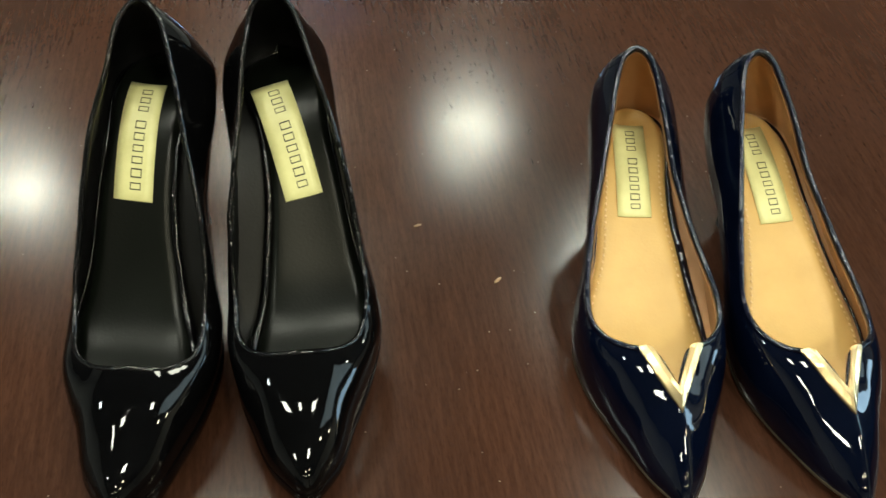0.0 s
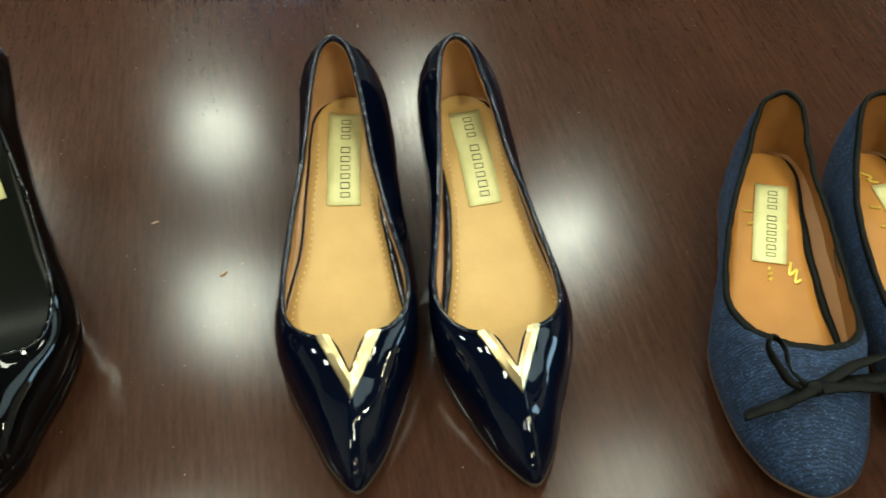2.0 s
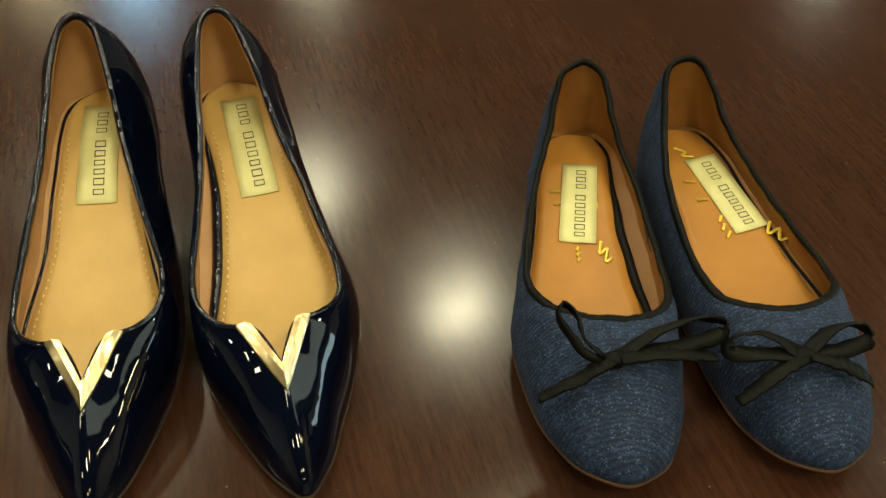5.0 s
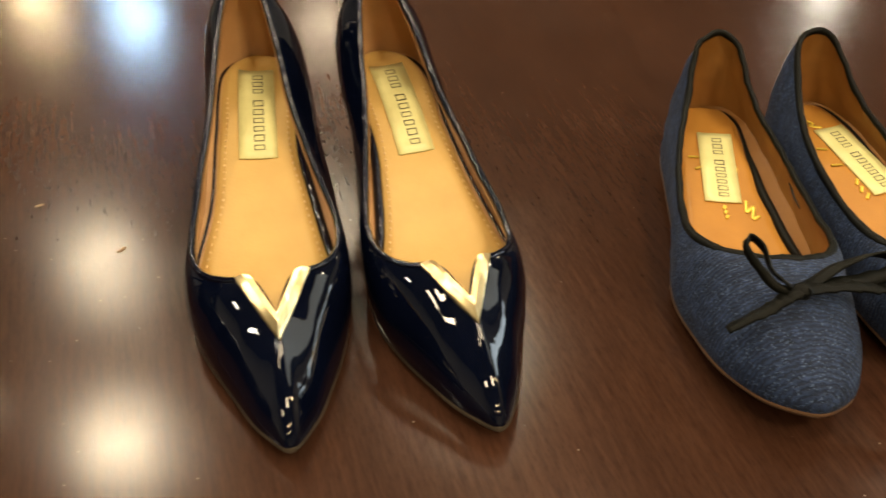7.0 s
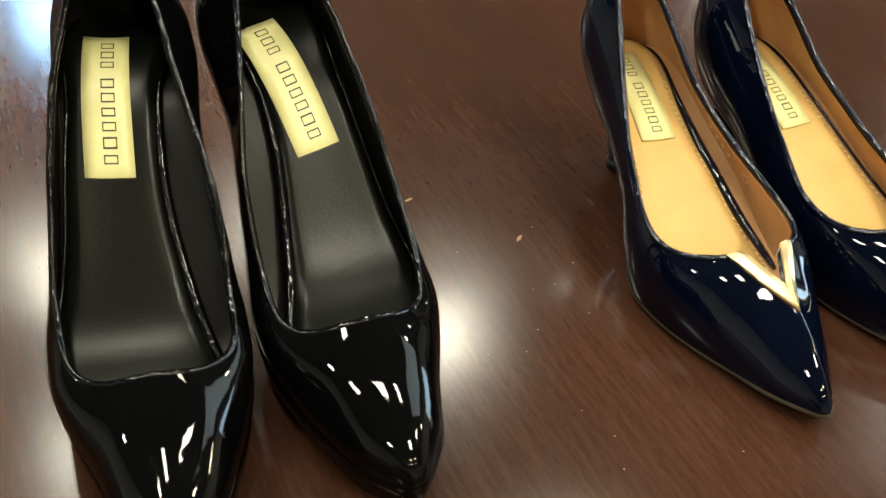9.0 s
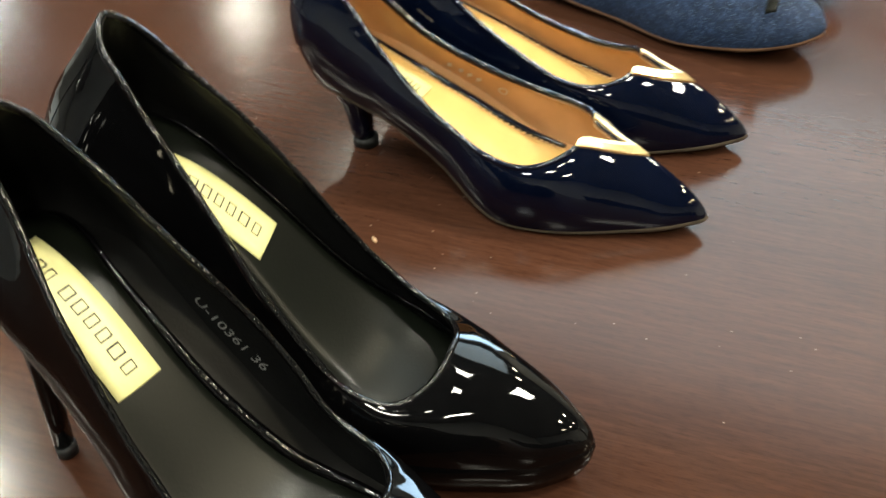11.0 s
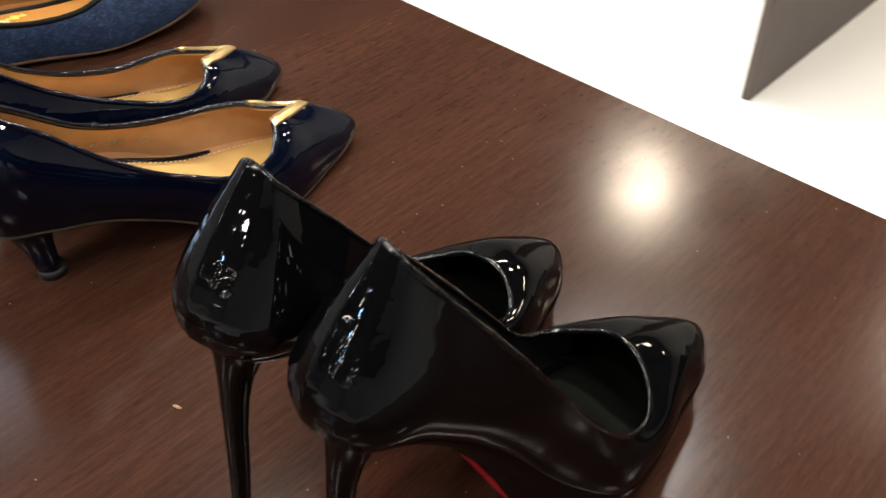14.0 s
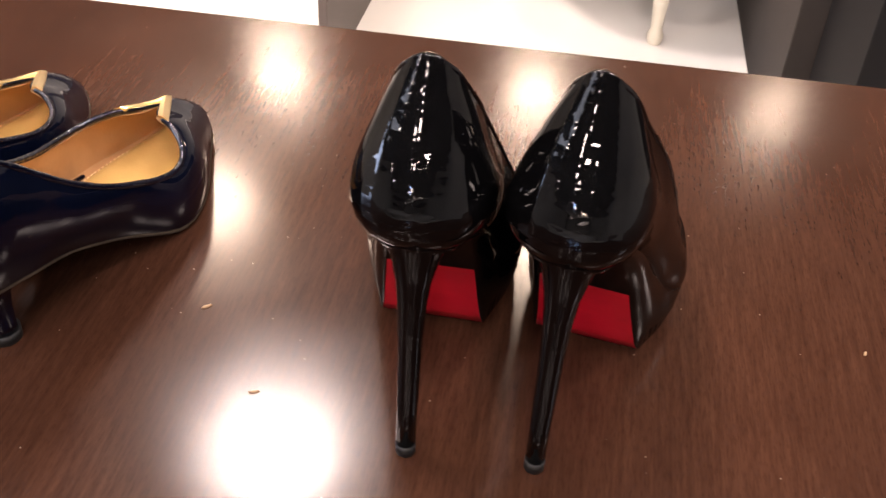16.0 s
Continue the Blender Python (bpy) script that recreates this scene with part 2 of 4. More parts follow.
def grid_faces(rows, cols, wrap=False):
    out = []
    for i in range(rows - 1):
        for j in range(cols if wrap else cols - 1):
            k = (j + 1) % cols
            out.append((i * cols + j, i * cols + k, (i + 1) * cols + k, (i + 1) * cols + j))
    return out


def box_bm(lo, hi, bevel=0.0):
    bm = bmesh.new()
    c = [(lo[i] + hi[i]) / 2 for i in range(3)]
    bmesh.ops.create_cube(bm, size=1, matrix=Matrix.Translation(c) @ Matrix.Diagonal((*(hi[i] - lo[i] for i in range(3)), 1)))
    if bevel:
        bmesh.ops.bevel(bm, geom=bm.edges[:], offset=bevel, segments=2, affect="EDGES", profile=0.6)
    return bm


def sweep(points, radius, sides=8, closed=False, flat=1.0, up=None):
    """Verts and faces of a tube along points; flat squeezes it along its own normal."""
    pts = [Vector(p) for p in points]
    n = len(pts)
    verts = []
    for i, p in enumerate(pts):
        a, b = (pts[(i - 1) % n], pts[(i + 1) % n]) if closed else (pts[max(i - 1, 0)], pts[min(i + 1, n - 1)])
        t = (b - a).normalized()
        u = Vector(up[i]) if up is not None else Vector((0, 0, 1))
        side = t.cross(u)
        side = side.normalized() if side.length > 1e-6 else Vector((1, 0, 0))
        nor = side.cross(t).normalized()
        r = radius[i] if isinstance(radius, (list, tuple)) else radius
        for k in range(sides):
            a2 = 2 * math.pi * k / sides
            verts.append(p + side * (math.cos(a2) * r) + nor * (math.sin(a2) * r * flat))
    faces = grid_faces(n, sides, True)
    if closed:
        faces += [((n - 1) * sides + j, (n - 1) * sides + (j + 1) % sides, (j + 1) % sides, j) for j in range(sides)]
    else:
        faces += [tuple(range(sides)), tuple(range((n - 1) * sides, n * sides))]
    return verts, faces


def smooth_line(keys, count):
    """A smooth line through the keys, a row of columns: the first column is the parameter."""
    k = np.array(keys, float)
    x, y = k[:, 0], k[:, 1:]
    d = np.gradient(y, x, axis=0)
    u = np.linspace(x[0], x[-1], count) if isinstance(count, int) else np.asarray(count)
    i = np.clip(np.searchsorted(x, u, side="right") - 1, 0, len(x) - 2)
    h = (x[i + 1] - x[i])[:, None]
    t = ((u - x[i])[:, None]) / h
    return (y[i] * (2 * t**3 - 3 * t**2 + 1) + d[i] * h * (t**3 - 2 * t**2 + t)
            + y[i + 1] * (-2 * t**3 + 3 * t**2) + d[i + 1] * h * (t**3 - t**2))


def side_curve(keys, u, side, corner=False):
    """keys: p, f, s_outer, s_inner, z_outer, z_inner in mm. Returns points (s, f, z) in metres."""
    rows = [[k[0], k[1], k[2] if side > 0 else k[3], k[4] if side > 0 else k[5]] for k in keys]
    back = [[-r[0], r[1], -r[2], r[3]] for r in rows[2:0:-1]]
    ahead = [[2 * rows[-1][0] - r[0], r[1], -r[2], r[3]] for r in rows[-2:-4:-1]]
    c = smooth_line(back + rows + ([] if corner else ahead), u)
    return np.stack([side * np.abs(c[:, 1]), c[:, 0], c[:, 2]], 1) * 0.001


# ---- shoes ----
U_SIDE = np.concatenate([np.linspace(0, 0.8, 34), np.linspace(0.82, 1, 18)])
V_ROWS = 16
# the insole bends softly where the sole bends sharply
SOFTEN = np.linspace(-0.022, 0.022, 15)
SOFTEN_W = np.cos(np.linspace(-1.4, 1.4, 15))
SOFTEN_W = SOFTEN_W / SOFTEN_W.sum()


class Shoe:
    """A pump built from the closed line of its sole edge and the closed line of its opening.
    Local axes: x towards the outer side times hand, y from heel to toe, z up."""

    def __init__(self, name, where, spec, hand, label, lean=0.0):
        self.spec, self.hand = spec, hand
        self.thing = new(name)
        self.thing.empty_display_size = 0.05
        self.thing.matrix_world = where
        self.where = where
        tagged(self.thing, label, "shoe", spec["group"])
        corner = spec.get("corner", False)
        loops = []
        for keys, sharp in ((spec["edge"], False), (spec["opening"], corner)):
            outer = side_curve(keys, U_SIDE, 1, sharp)
            inner = side_curve(keys, U_SIDE, -1, sharp)
            loop = np.concatenate([outer, inner[-2:0:-1]])
            loop[:, 0] *= hand
            loops.append(loop)
        self.edge, self.top = loops
        # the shoe's lower part stands a little to one side of its opening
        fade = np.clip((0.17 - self.edge[:, 1]) / 0.07, 0, 1)
        self.edge[:, 0] -= lean * fade
        self.lean = lean
        n = len(U_SIDE)
        self.p = np.concatenate([U_SIDE, U_SIDE[-2:0:-1]])
        self.n, self.half = len(self.p), n
        self.surface()

    def outward(self, loop):
        t = np.roll(loop, -1, 0) - np.roll(loop, 1, 0)
        o = np.stack([t[:, 1], -t[:, 0], 0 * t[:, 0]], 1)
        o /= np.linalg.norm(o, axis=1)[:, None] + 1e-9
        c = loop.mean(0)
        flip = np.sign(np.median(np.sum(o * (loop - c), 1)))
        return o * flip

    def surface(self):
        s = self.spec
        b, t = self.edge, self.top
        out_b = self.outward(b)
        c = np.stack([smooth_line(s["shape"], np.abs(self.p))[:, k] for k in range(6)], 1) * 0.001
        span = b - t
        span[:, 2] = 0
        span /= np.linalg.norm(span, axis=1)[:, None] + 1e-9
        # at heel and sides the opening's own outward, towards the toe the way to the edge
        toe = np.clip((self.p - 0.6) / 0.3, 0, 1)[:, None]
        out_t = self.outward(t) * (1 - toe) + span * toe
        out_t /= np.linalg.norm(out_t, axis=1)[:, None] + 1e-9
        up = np.array([0, 0, 1.0])
        p1 = b + up * c[:, 0:1] + out_b * c[:, 1:2]
        p2 = t + out_t * c[:, 2:3] + up * c[:, 3:4]
        v = np.linspace(0, 1, V_ROWS)[:, None, None]
        self.grid = ((1 - v) ** 3 * b + 3 * (1 - v) ** 2 * v * p1 + 3 * (1 - v) * v**2 * p2 + v**3 * t)
        # the toe cap is softly rounded across
        ease = np.clip((self.p - 0.72) / 0.2, 0, 1)[None, :, None] * s.get("round_toe", 0.0)
        for _ in range(12):
            near = (np.roll(self.grid, 1, 1) + np.roll(self.grid, -1, 1)) / 2
            self.grid[1:-1, :, 2] += ((near - self.grid) * ease)[1:-1, :, 2]
        # the hand-lasted skin is never quite even
        size, amount = s["uneven"]
        nn = self.normals()
        for i in range(1, V_ROWS):
            for k in range(self.n):
                q = Vector(self.grid[i, k]) * size + Vector((self.hand * 3.7, 0, 0))
                self.grid[i, k] += nn[i, k] * amount * noise.noise(q) * min(1.0, i / 4)

    def normals(self):
        g = self.grid
        du = np.roll(g, -1, 1) - np.roll(g, 1, 1)
        dv = np.gradient(g, axis=0)
        nn = np.cross(du, dv)
        nn /= np.linalg.norm(nn, axis=2)[:, :, None] + 1e-12
        mid = g.mean((0, 1))
        return nn * np.sign(np.median(np.sum(nn * (g - mid), 2)))

    def put(self, name, verts, faces, mat, label="", parent=None, smooth=True):
        return mesh_object(name, verts, faces, mat, parent or self.thing, label, smooth)

    def edge_z(self, f):
        """Height of the sole edge, its outer and inner half-widths at f metres from the heel."""
        o = self.edge[: self.half]
        i = np.concatenate([self.edge[:1], self.edge[self.half - 1:][::-1]])
        z = (np.interp(f, o[:, 1], o[:, 2]) + np.interp(f, i[:, 1], i[:, 2])) / 2
        return z, np.interp(f, o[:, 1], o[:, 0]), np.interp(f, i[:, 1], i[:, 0])

    def bed(self, x, f):
        """Height of the insole's face."""
        _, a, b = self.edge_z(f)
        near = f + SOFTEN
        z = np.dot(SOFTEN_W, self.edge_z(near)[0])
        lift = np.dot(SOFTEN_W, np.interp(near, *self.spec["bed"]))
        mid, w = (a + b) / 2, abs(a - b) / 2 + 1e-4
        u = (x - mid) / w * self.hand
        rise = self.spec.get("arch_rise", 0.003) if u < 0 else 0.003
        return z + lift + rise * min(1.0, abs(u)) ** 2.5

    def build(self, upper, lining, insole, binding, binding_r, binding_flat=1.0):
        g, nn = self.grid, self.normals()
        up = self.put("upper", g.reshape(-1, 3), grid_faces(V_ROWS, self.n, True), upper)
        inner = g - nn * 0.0017
        inner[-1] = g[-1] - nn[-1] * self.spec.get("rim", 0.0012)
        self.inner = inner
        self.put("lining", inner.reshape(-1, 3), grid_faces(V_ROWS, self.n, True), lining)
        r = [binding_r * (1.0 if self.p[k] < 0.9 or not self.spec.get("corner") else 0.55) * (1 + 0.2 * noise.noise((k * 1.7, binding_r * 1e4, 3.1))) for k in range(self.n)]
        verts, faces = sweep(g[-1] - nn[-1] * self.spec.get("seat", 0.0008), r, 8, True, binding_flat, [tuple(v) for v in nn[-1]])
        self.put("topline_binding", verts, faces, binding)
        # insole: a padded bed whose rim turns down along the wall
        lift = np.interp(self.edge[:, 1], *self.spec["bed"])
        level = self.edge[:, 2] + lift
        def wall(z):
            """The ring of points on the lining at the heights z."""
            ring = []
            for k in range(self.n):
                col = inner[:, k]
                up_to = int(np.argmax(col[:, 2])) + 1
                v = np.interp(min(z[k], col[up_to - 1, 2] - 0.0005), np.maximum.accumulate(col[:up_to, 2]), np.arange(up_to))
                a = int(v)
                b = min(a + 1, V_ROWS - 1)
                ring.append(col[a] + (col[b] - col[a]) * (v - a))
            return np.array(ring)
        rim = wall(level)
        h, cols = self.half, 15
        foot = wall(level - self.spec.get("sock_drop", 0.0))
        o, i = foot[:h], np.concatenate([foot[:1], foot[h - 1:][::-1]])
        verts = []
        for a, b in zip(o, i):
            for k in range(9):
                q = b + (a - b) * k / 8
                low = self.bed(q[0], q[1]) - (0.0045 if 1 < k < 7 else 0.0035)
                verts.append((q[0], q[1], q[2] + 0.0006 if k in (0, 8) else min(low, q[2])))
        self.put("sock_lining", verts, grid_faces(h, 9), lining)
        inset = np.interp(rim[:, 1], [0, 0.03, 0.06, 0.10, 0.15, 0.20], [0.0028, 0.0022, 0.003, 0.0034, 0.0014, 0.001])
        arch = np.interp(rim[:, 1], [0, 0.025, 0.05, 0.085, 0.12, 0.15, 0.2], [0.0024, 0.0034, 0.0070, 0.0092, 0.0085, 0.0042, 0.001])
        inset[h:] = arch[h:] * self.spec.get("arch_gap", 1.0)
        rim -= self.outward(rim) * inset[:, None]
        self.rim = rim
        o, i = rim[:h], np.concatenate([rim[:1], rim[h - 1:][::-1]])
        verts = []
        for a, b in zip(o, i):
            for k in range(cols):
                q = b + (a - b) * k / (cols - 1)
                edge = k in (0, cols - 1)
                e = self.bed(q[0], q[1]) - (0.0052 if edge else 0.0)
                if not edge:
                    side = abs(2 * k / (cols - 1) - 1)
                    e -= 0.0012 * max(0.0, (side - 0.8) / 0.2)
                verts.append((q[0], q[1], e))
        self.put("insole", verts, grid_faces(h, cols), insole)
        # the insole's wrapped edge
        outer = [rim[k] for k in range(h) if rim[k][1] < 0.165]
        arch = [rim[k] for k in range(self.n - 1, h - 1, -1) if rim[k][1] < 0.165]
        path = [(q[0], q[1], self.bed(q[0], q[1]) - 0.0020) for q in arch[::-1] + outer]
        path = [tuple(np.mean(path[max(0, k - 1):k + 2], axis=0)) for k in range(len(path))]
        size = [float(np.interp(q[1], [0.02, 0.05, 0.08, 0.12, 0.15, 0.165], [0.0008, 0.0012, 0.0025, 0.0026, 0.0018, 0.0008])) for q in arch[::-1]] + [0.0009] * len(outer)
        verts, faces = sweep(path, size, 7)
        self.put("insole_edging", verts, faces, binding)
        return up

    def heel_strip(self, mat, half=3, low=3):
        """The crinkled strip of leather that covers the seam up the back of the heel."""
        g, nn = self.grid, self.normals()
        cols = [k % self.n for k in range(-half, half + 1)]
        fine = 8
        rows = np.linspace(low, V_ROWS - 1, 70)
        verts = []
        for r in rows:
            a = min(int(r), V_ROWS - 2)
            t = r - a
            row = g[a, cols] * (1 - t) + g[a + 1, cols] * t
            nor = nn[a, cols] * (1 - t) + nn[a + 1, cols] * t
            for q in range((len(cols) - 1) * fine // 2 + 1):
                u = q * 2 / fine
                b = min(int(u), len(cols) - 2)
                w = u - b
                p = row[b] * (1 - w) + row[b + 1] * w
                d = nor[b] * (1 - w) + nor[b + 1] * w
                edge = min(1.0, min(u, len(cols) - 1 - u) / 1.0)
                lift = 0.0002 + 0.0005 * edge + 0.00014 * edge * noise.noise((p[0] * 300, p[1] * 300, p[2] * 700))
                verts.append(p + d * lift)
        self.put("heel_strip", verts, grid_faces(len(rows), (len(cols) - 1) * fine // 2 + 1), mat)

    def on_bed(self, quad, rows, cols, lift):
        """A sheet on the insole between four plan corners, given in the world: heel end first."""
        inv = self.where.inverted()
        q = [np.array((inv @ Vector((*c, 0)))[:2]) for c in quad]
        verts = []
        for i in range(rows):
            for j in range(cols):
                a, b = i / (rows - 1), j / (cols - 1)
                p = (q[0] * (1 - b) + q[1] * b) * (1 - a) + (q[3] * (1 - b) + q[2] * b) * a
                verts.append((p[0], p[1], self.bed(p[0], p[1]) + lift))
        return verts

    def sticker(self, quad):
        """A paper label on the insole, with a line of plain letter-sized bars."""
        rows, cols = 14, 5
        top = self.on_bed(quad, rows, cols, 0.0011)
        low = [(x, y, z - 0.0006) for x, y, z in top]
        n = rows * cols
        faces = grid_faces(rows, cols) + [tuple(n + i for i in f[::-1]) for f in grid_faces(rows, cols)]
        ring = ([i * cols for i in range(rows)] + [(rows - 1) * cols + j for j in range(1, cols)]
                + [i * cols + cols - 1 for i in range(rows - 2, -1, -1)] + [j for j in range(cols - 2, 0, -1)])
        faces += [(a, b, b + n, a + n) for a, b in zip(ring, ring[1:] + ring[:1])]
        paper = self.put("label", top + low, faces, PAPER, "pale yellow paper label")
        widths = [0.06, 0.066, 0.052, 0.0, 0.07, 0.064, 0.054, 0.054, 0.066, 0.05]
        c = [Vector((*q, 0)) for q in quad]
        at = 0.085
        verts, faces = [], []
        for w in widths:
            if w == 0.0:
                at += 0.055
                continue
            # a hollow box the size of a letter
            for u0, u1, v0, v1 in ((0, 0.15, 0, 1), (0.85, 1, 0, 1), (0.15, 0.85, 0, 0.08), (0.15, 0.85, 0.92, 1)):
                cell = []
                for u, v in ((u0, v0), (u0, v1), (u1, v1), (u1, v0)):
                    lo, hi = 0.40 + 0.28 * v, at + w * u
                    p = (c[0].lerp(c[1], lo)).lerp(c[3].lerp(c[2], lo), hi)
                    cell.append((p.x, p.y))
                o = len(verts)
                verts += self.on_bed(cell, 2, 2, 0.0014)
                faces += [(o, o + 1, o + 3, o + 2)]
            at += w + 0.032
        self.put("lettering", verts, faces, INK, "dark printed bars", paper, False)

    def sole(self, underside, inset, side_mat, face_mat, name, face_name, face_label, shank=0.0):
        """The block between the upper's edge and the ground: underside gives its lower height along the shoe."""
        e = self.edge
        low = e.copy()
        out = self.outward(e)
        low = e - out * inset
        low[:, 2] = np.minimum(np.interp(low[:, 1], *underside), e[:, 2] - 0.0015)
        mid = (e + low) / 2 + out * 0.0012
        rings = [e + [0, 0, 0.002] - out * 0.0006, e + out * 0.0007, mid, low + [0, 0, 0.001] , low - out * 0.0012]
        verts = np.concatenate(rings)
        self.put(name, verts, grid_faces(len(rings), self.n, True), side_mat)
        # the face below
        h = self.half
        o, i = rings[-1][:h], np.concatenate([rings[-1][:1], rings[-1][h - 1:][::-1]])
        verts, cols = [], 7
        for a, b in zip(o, i):
            for k in range(cols):
                verts.append(a + (b - a) * k / (cols - 1))
        verts = np.array(verts)
        cut = int(np.argmax(o[:, 1] > shank)) if shank else 0
        def slab(first, last, called, mat, label):
            block = verts[first * cols:last * cols]
            n, f = len(block), grid_faces(last - first, cols)
            self.put(called, np.concatenate([block + [0, 0, 0.0015], block]), f + [tuple(n + q for q in c[::-1]) for c in f], mat, label)
        if cut:
            slab(0, cut + 1, "shank_cover", side_mat, "")
        slab(cut, h, face_name, face_mat, face_label)

    def heel(self, rings, mat, tip=0.006, sides=24):
        """rings: z share, f, half depth, half width in mm, from the seat down; the first rings follow the seat's slope."""
        verts = []
        for z, f, hd, hw, slope in rings:
            for k in range(sides):
                a = 2 * math.pi * k / sides
                x, y = math.sin(a) * hw, math.cos(a) * hd
                if y > 0:
                    y *= 0.72            # a flatter breast
                yy = (f + y) * 0.001
                zz = z * 0.001
                if slope:
                    zz = zz * (1 - slope) + slope * (self.edge_z(max(yy, self.edge[0, 1]))[0] + 0.001)
                verts.append((x * 0.001 * self.hand - self.lean, yy, zz))
        n = len(rings)
        self.put("heel", verts, grid_faces(n, sides, True) + [tuple(range(sides)), tuple(range((n - 1) * sides, n * sides))], mat)
        z, f, hd, hw, _ = rings[-1]
        bm = bmesh.new()
        bmesh.ops.create_cone(bm, cap_ends=True, segments=20, radius1=(hw + 0.1) * 0.001, radius2=(hw + 0.25) * 0.001, depth=tip,
                              matrix=Matrix.Translation((-self.lean, f * 0.001, tip / 2)) @ Matrix.Diagonal((1, hd / hw, 1, 1)))
        part("heel_tip", bm, RUBBER, self.thing, "black rubber heel tip")


def upright(x, y, turn):
    return pose(x, y, 0, 0, 0, 180 - turn)


# p, f, s_outer, s_inner, z_outer, z_inner (mm)
BLACK_SPEC = dict(
    group="black patent stiletto pumps", uneven=(48, 0.0009), round_toe=0.3, arch_rise=-0.002, arch_gap=1.85, sock_drop=0.010,
    edge=[(0, 10, 0, 0, 111, 111), (0.08, 14, 13, 13, 111, 111), (0.2, 34, 20, 22, 107, 107), (0.35, 64, 26, 23, 83, 86), (0.5, 96, 35, 27, 44, 51),
          (0.62, 122, 43, 34.5, 25, 27), (0.74, 148, 39, 34, 22, 22), (0.86, 181, 26, 26, 20, 20), (0.95, 210, 14, 14, 21, 21), (1, 223, 0, 0, 22, 22)],
    opening=[(0, 35, 0, 0, 180, 180), (0.08, 38.5, 9, 8.5, 174, 174), (0.2, 52, 17, 15, 155, 157), (0.35, 76, 28, 22, 121, 125), (0.5, 103, 35, 30, 80, 88),
             (0.62, 126, 37, 31, 54, 58), (0.74, 146, 32, 29, 47, 49), (0.86, 158, 20, 19, 50, 51), (0.95, 162.5, 8, 8, 55, 55), (1, 163, 0, 0, 56, 56)],
    # p, up and out at the sole edge, out and up at the opening
    shape=[(0, 18, 24, 21, -26, 0, 0), (0.1, 18, 21, 15, -25, 0, 0), (0.25, 18, 14, 6, -23, 0, 0), (0.4, 13, 7, 3, -14, 0, 0), (0.55, 10, 5, 3, -9, 0, 0),
           (0.7, 15, 3, 6, -3, 0, 0), (0.85, 17, 2, 16, -1, 0, 0), (1, 14, 1.5, 28, -6, 0, 0)],
    bed=([0, 0.03, 0.05, 0.065, 0.085, 0.096, 0.122, 0.15, 0.2, 0.25], [0.012, 0.016, 0.022, 0.021, 0.020, 0.018, 0.012, 0.008, 0.0045, 0.004]))
NAVY_SPEC = dict(
    group="navy patent kitten-heel pumps", corner=True, rim=0.0030, seat=0.0004, uneven=(48, 0.0005), round_toe=0.8,
    edge=[(0, 12, 0, 0, 46, 46), (0.08, 17, 13, 13, 46, 46), (0.2, 37, 21, 21, 44, 44), (0.35, 70, 25, 24, 36, 36), (0.5, 106, 32, 30, 20, 21),
          (0.62, 140, 42, 34.5, 4.5, 4.5), (0.74, 172, 37, 33, 3, 3), (0.86, 208, 23, 22, 4.5, 4.5), (0.95, 236, 10.5, 10, 8, 8), (1, 248, 0, 0, 9.5, 9.5)],
    opening=[(0, 21, 0, 0, 121, 121), (0.08, 25, 8, 8, 117, 117), (0.2, 46, 15, 14, 101, 100), (0.35, 76, 23, 19, 73, 75), (0.5, 107, 31, 26, 53, 58),
             (0.62, 138, 36, 33, 40, 46), (0.74, 160, 33, 31, 39, 44), (0.84, 174, 22, 21, 44, 46), (0.90, 179, 12.5, 12, 47, 48), (0.92, 180, 10, 9.5, 47.5, 48), (1, 199, 0, 0, 43.5, 43.5)],
    shape=[(0, 24, 14, 24, -18, 0, 0), (0.1, 24, 13, 20, -18, 0, 0), (0.25, 20, 10, 10, -18, 0, 0), (0.4, 13, 8, 5, -12, 0, 0), (0.55, 11, 5, 4, -9, 0, 0),
           (0.7, 15, 4, 6, -4, 0, 0), (0.85, 13, 3, 16, -1.5, 0, 0), (0.92, 12, 2, 20, -3, 0, 0), (1, 8, 1, 20, -8, 0, 0)],
    bed=([0, 0.03, 0.09, 0.14, 0.2, 0.25], [0.019, 0.019, 0.015, 0.010, 0.006, 0.004]))
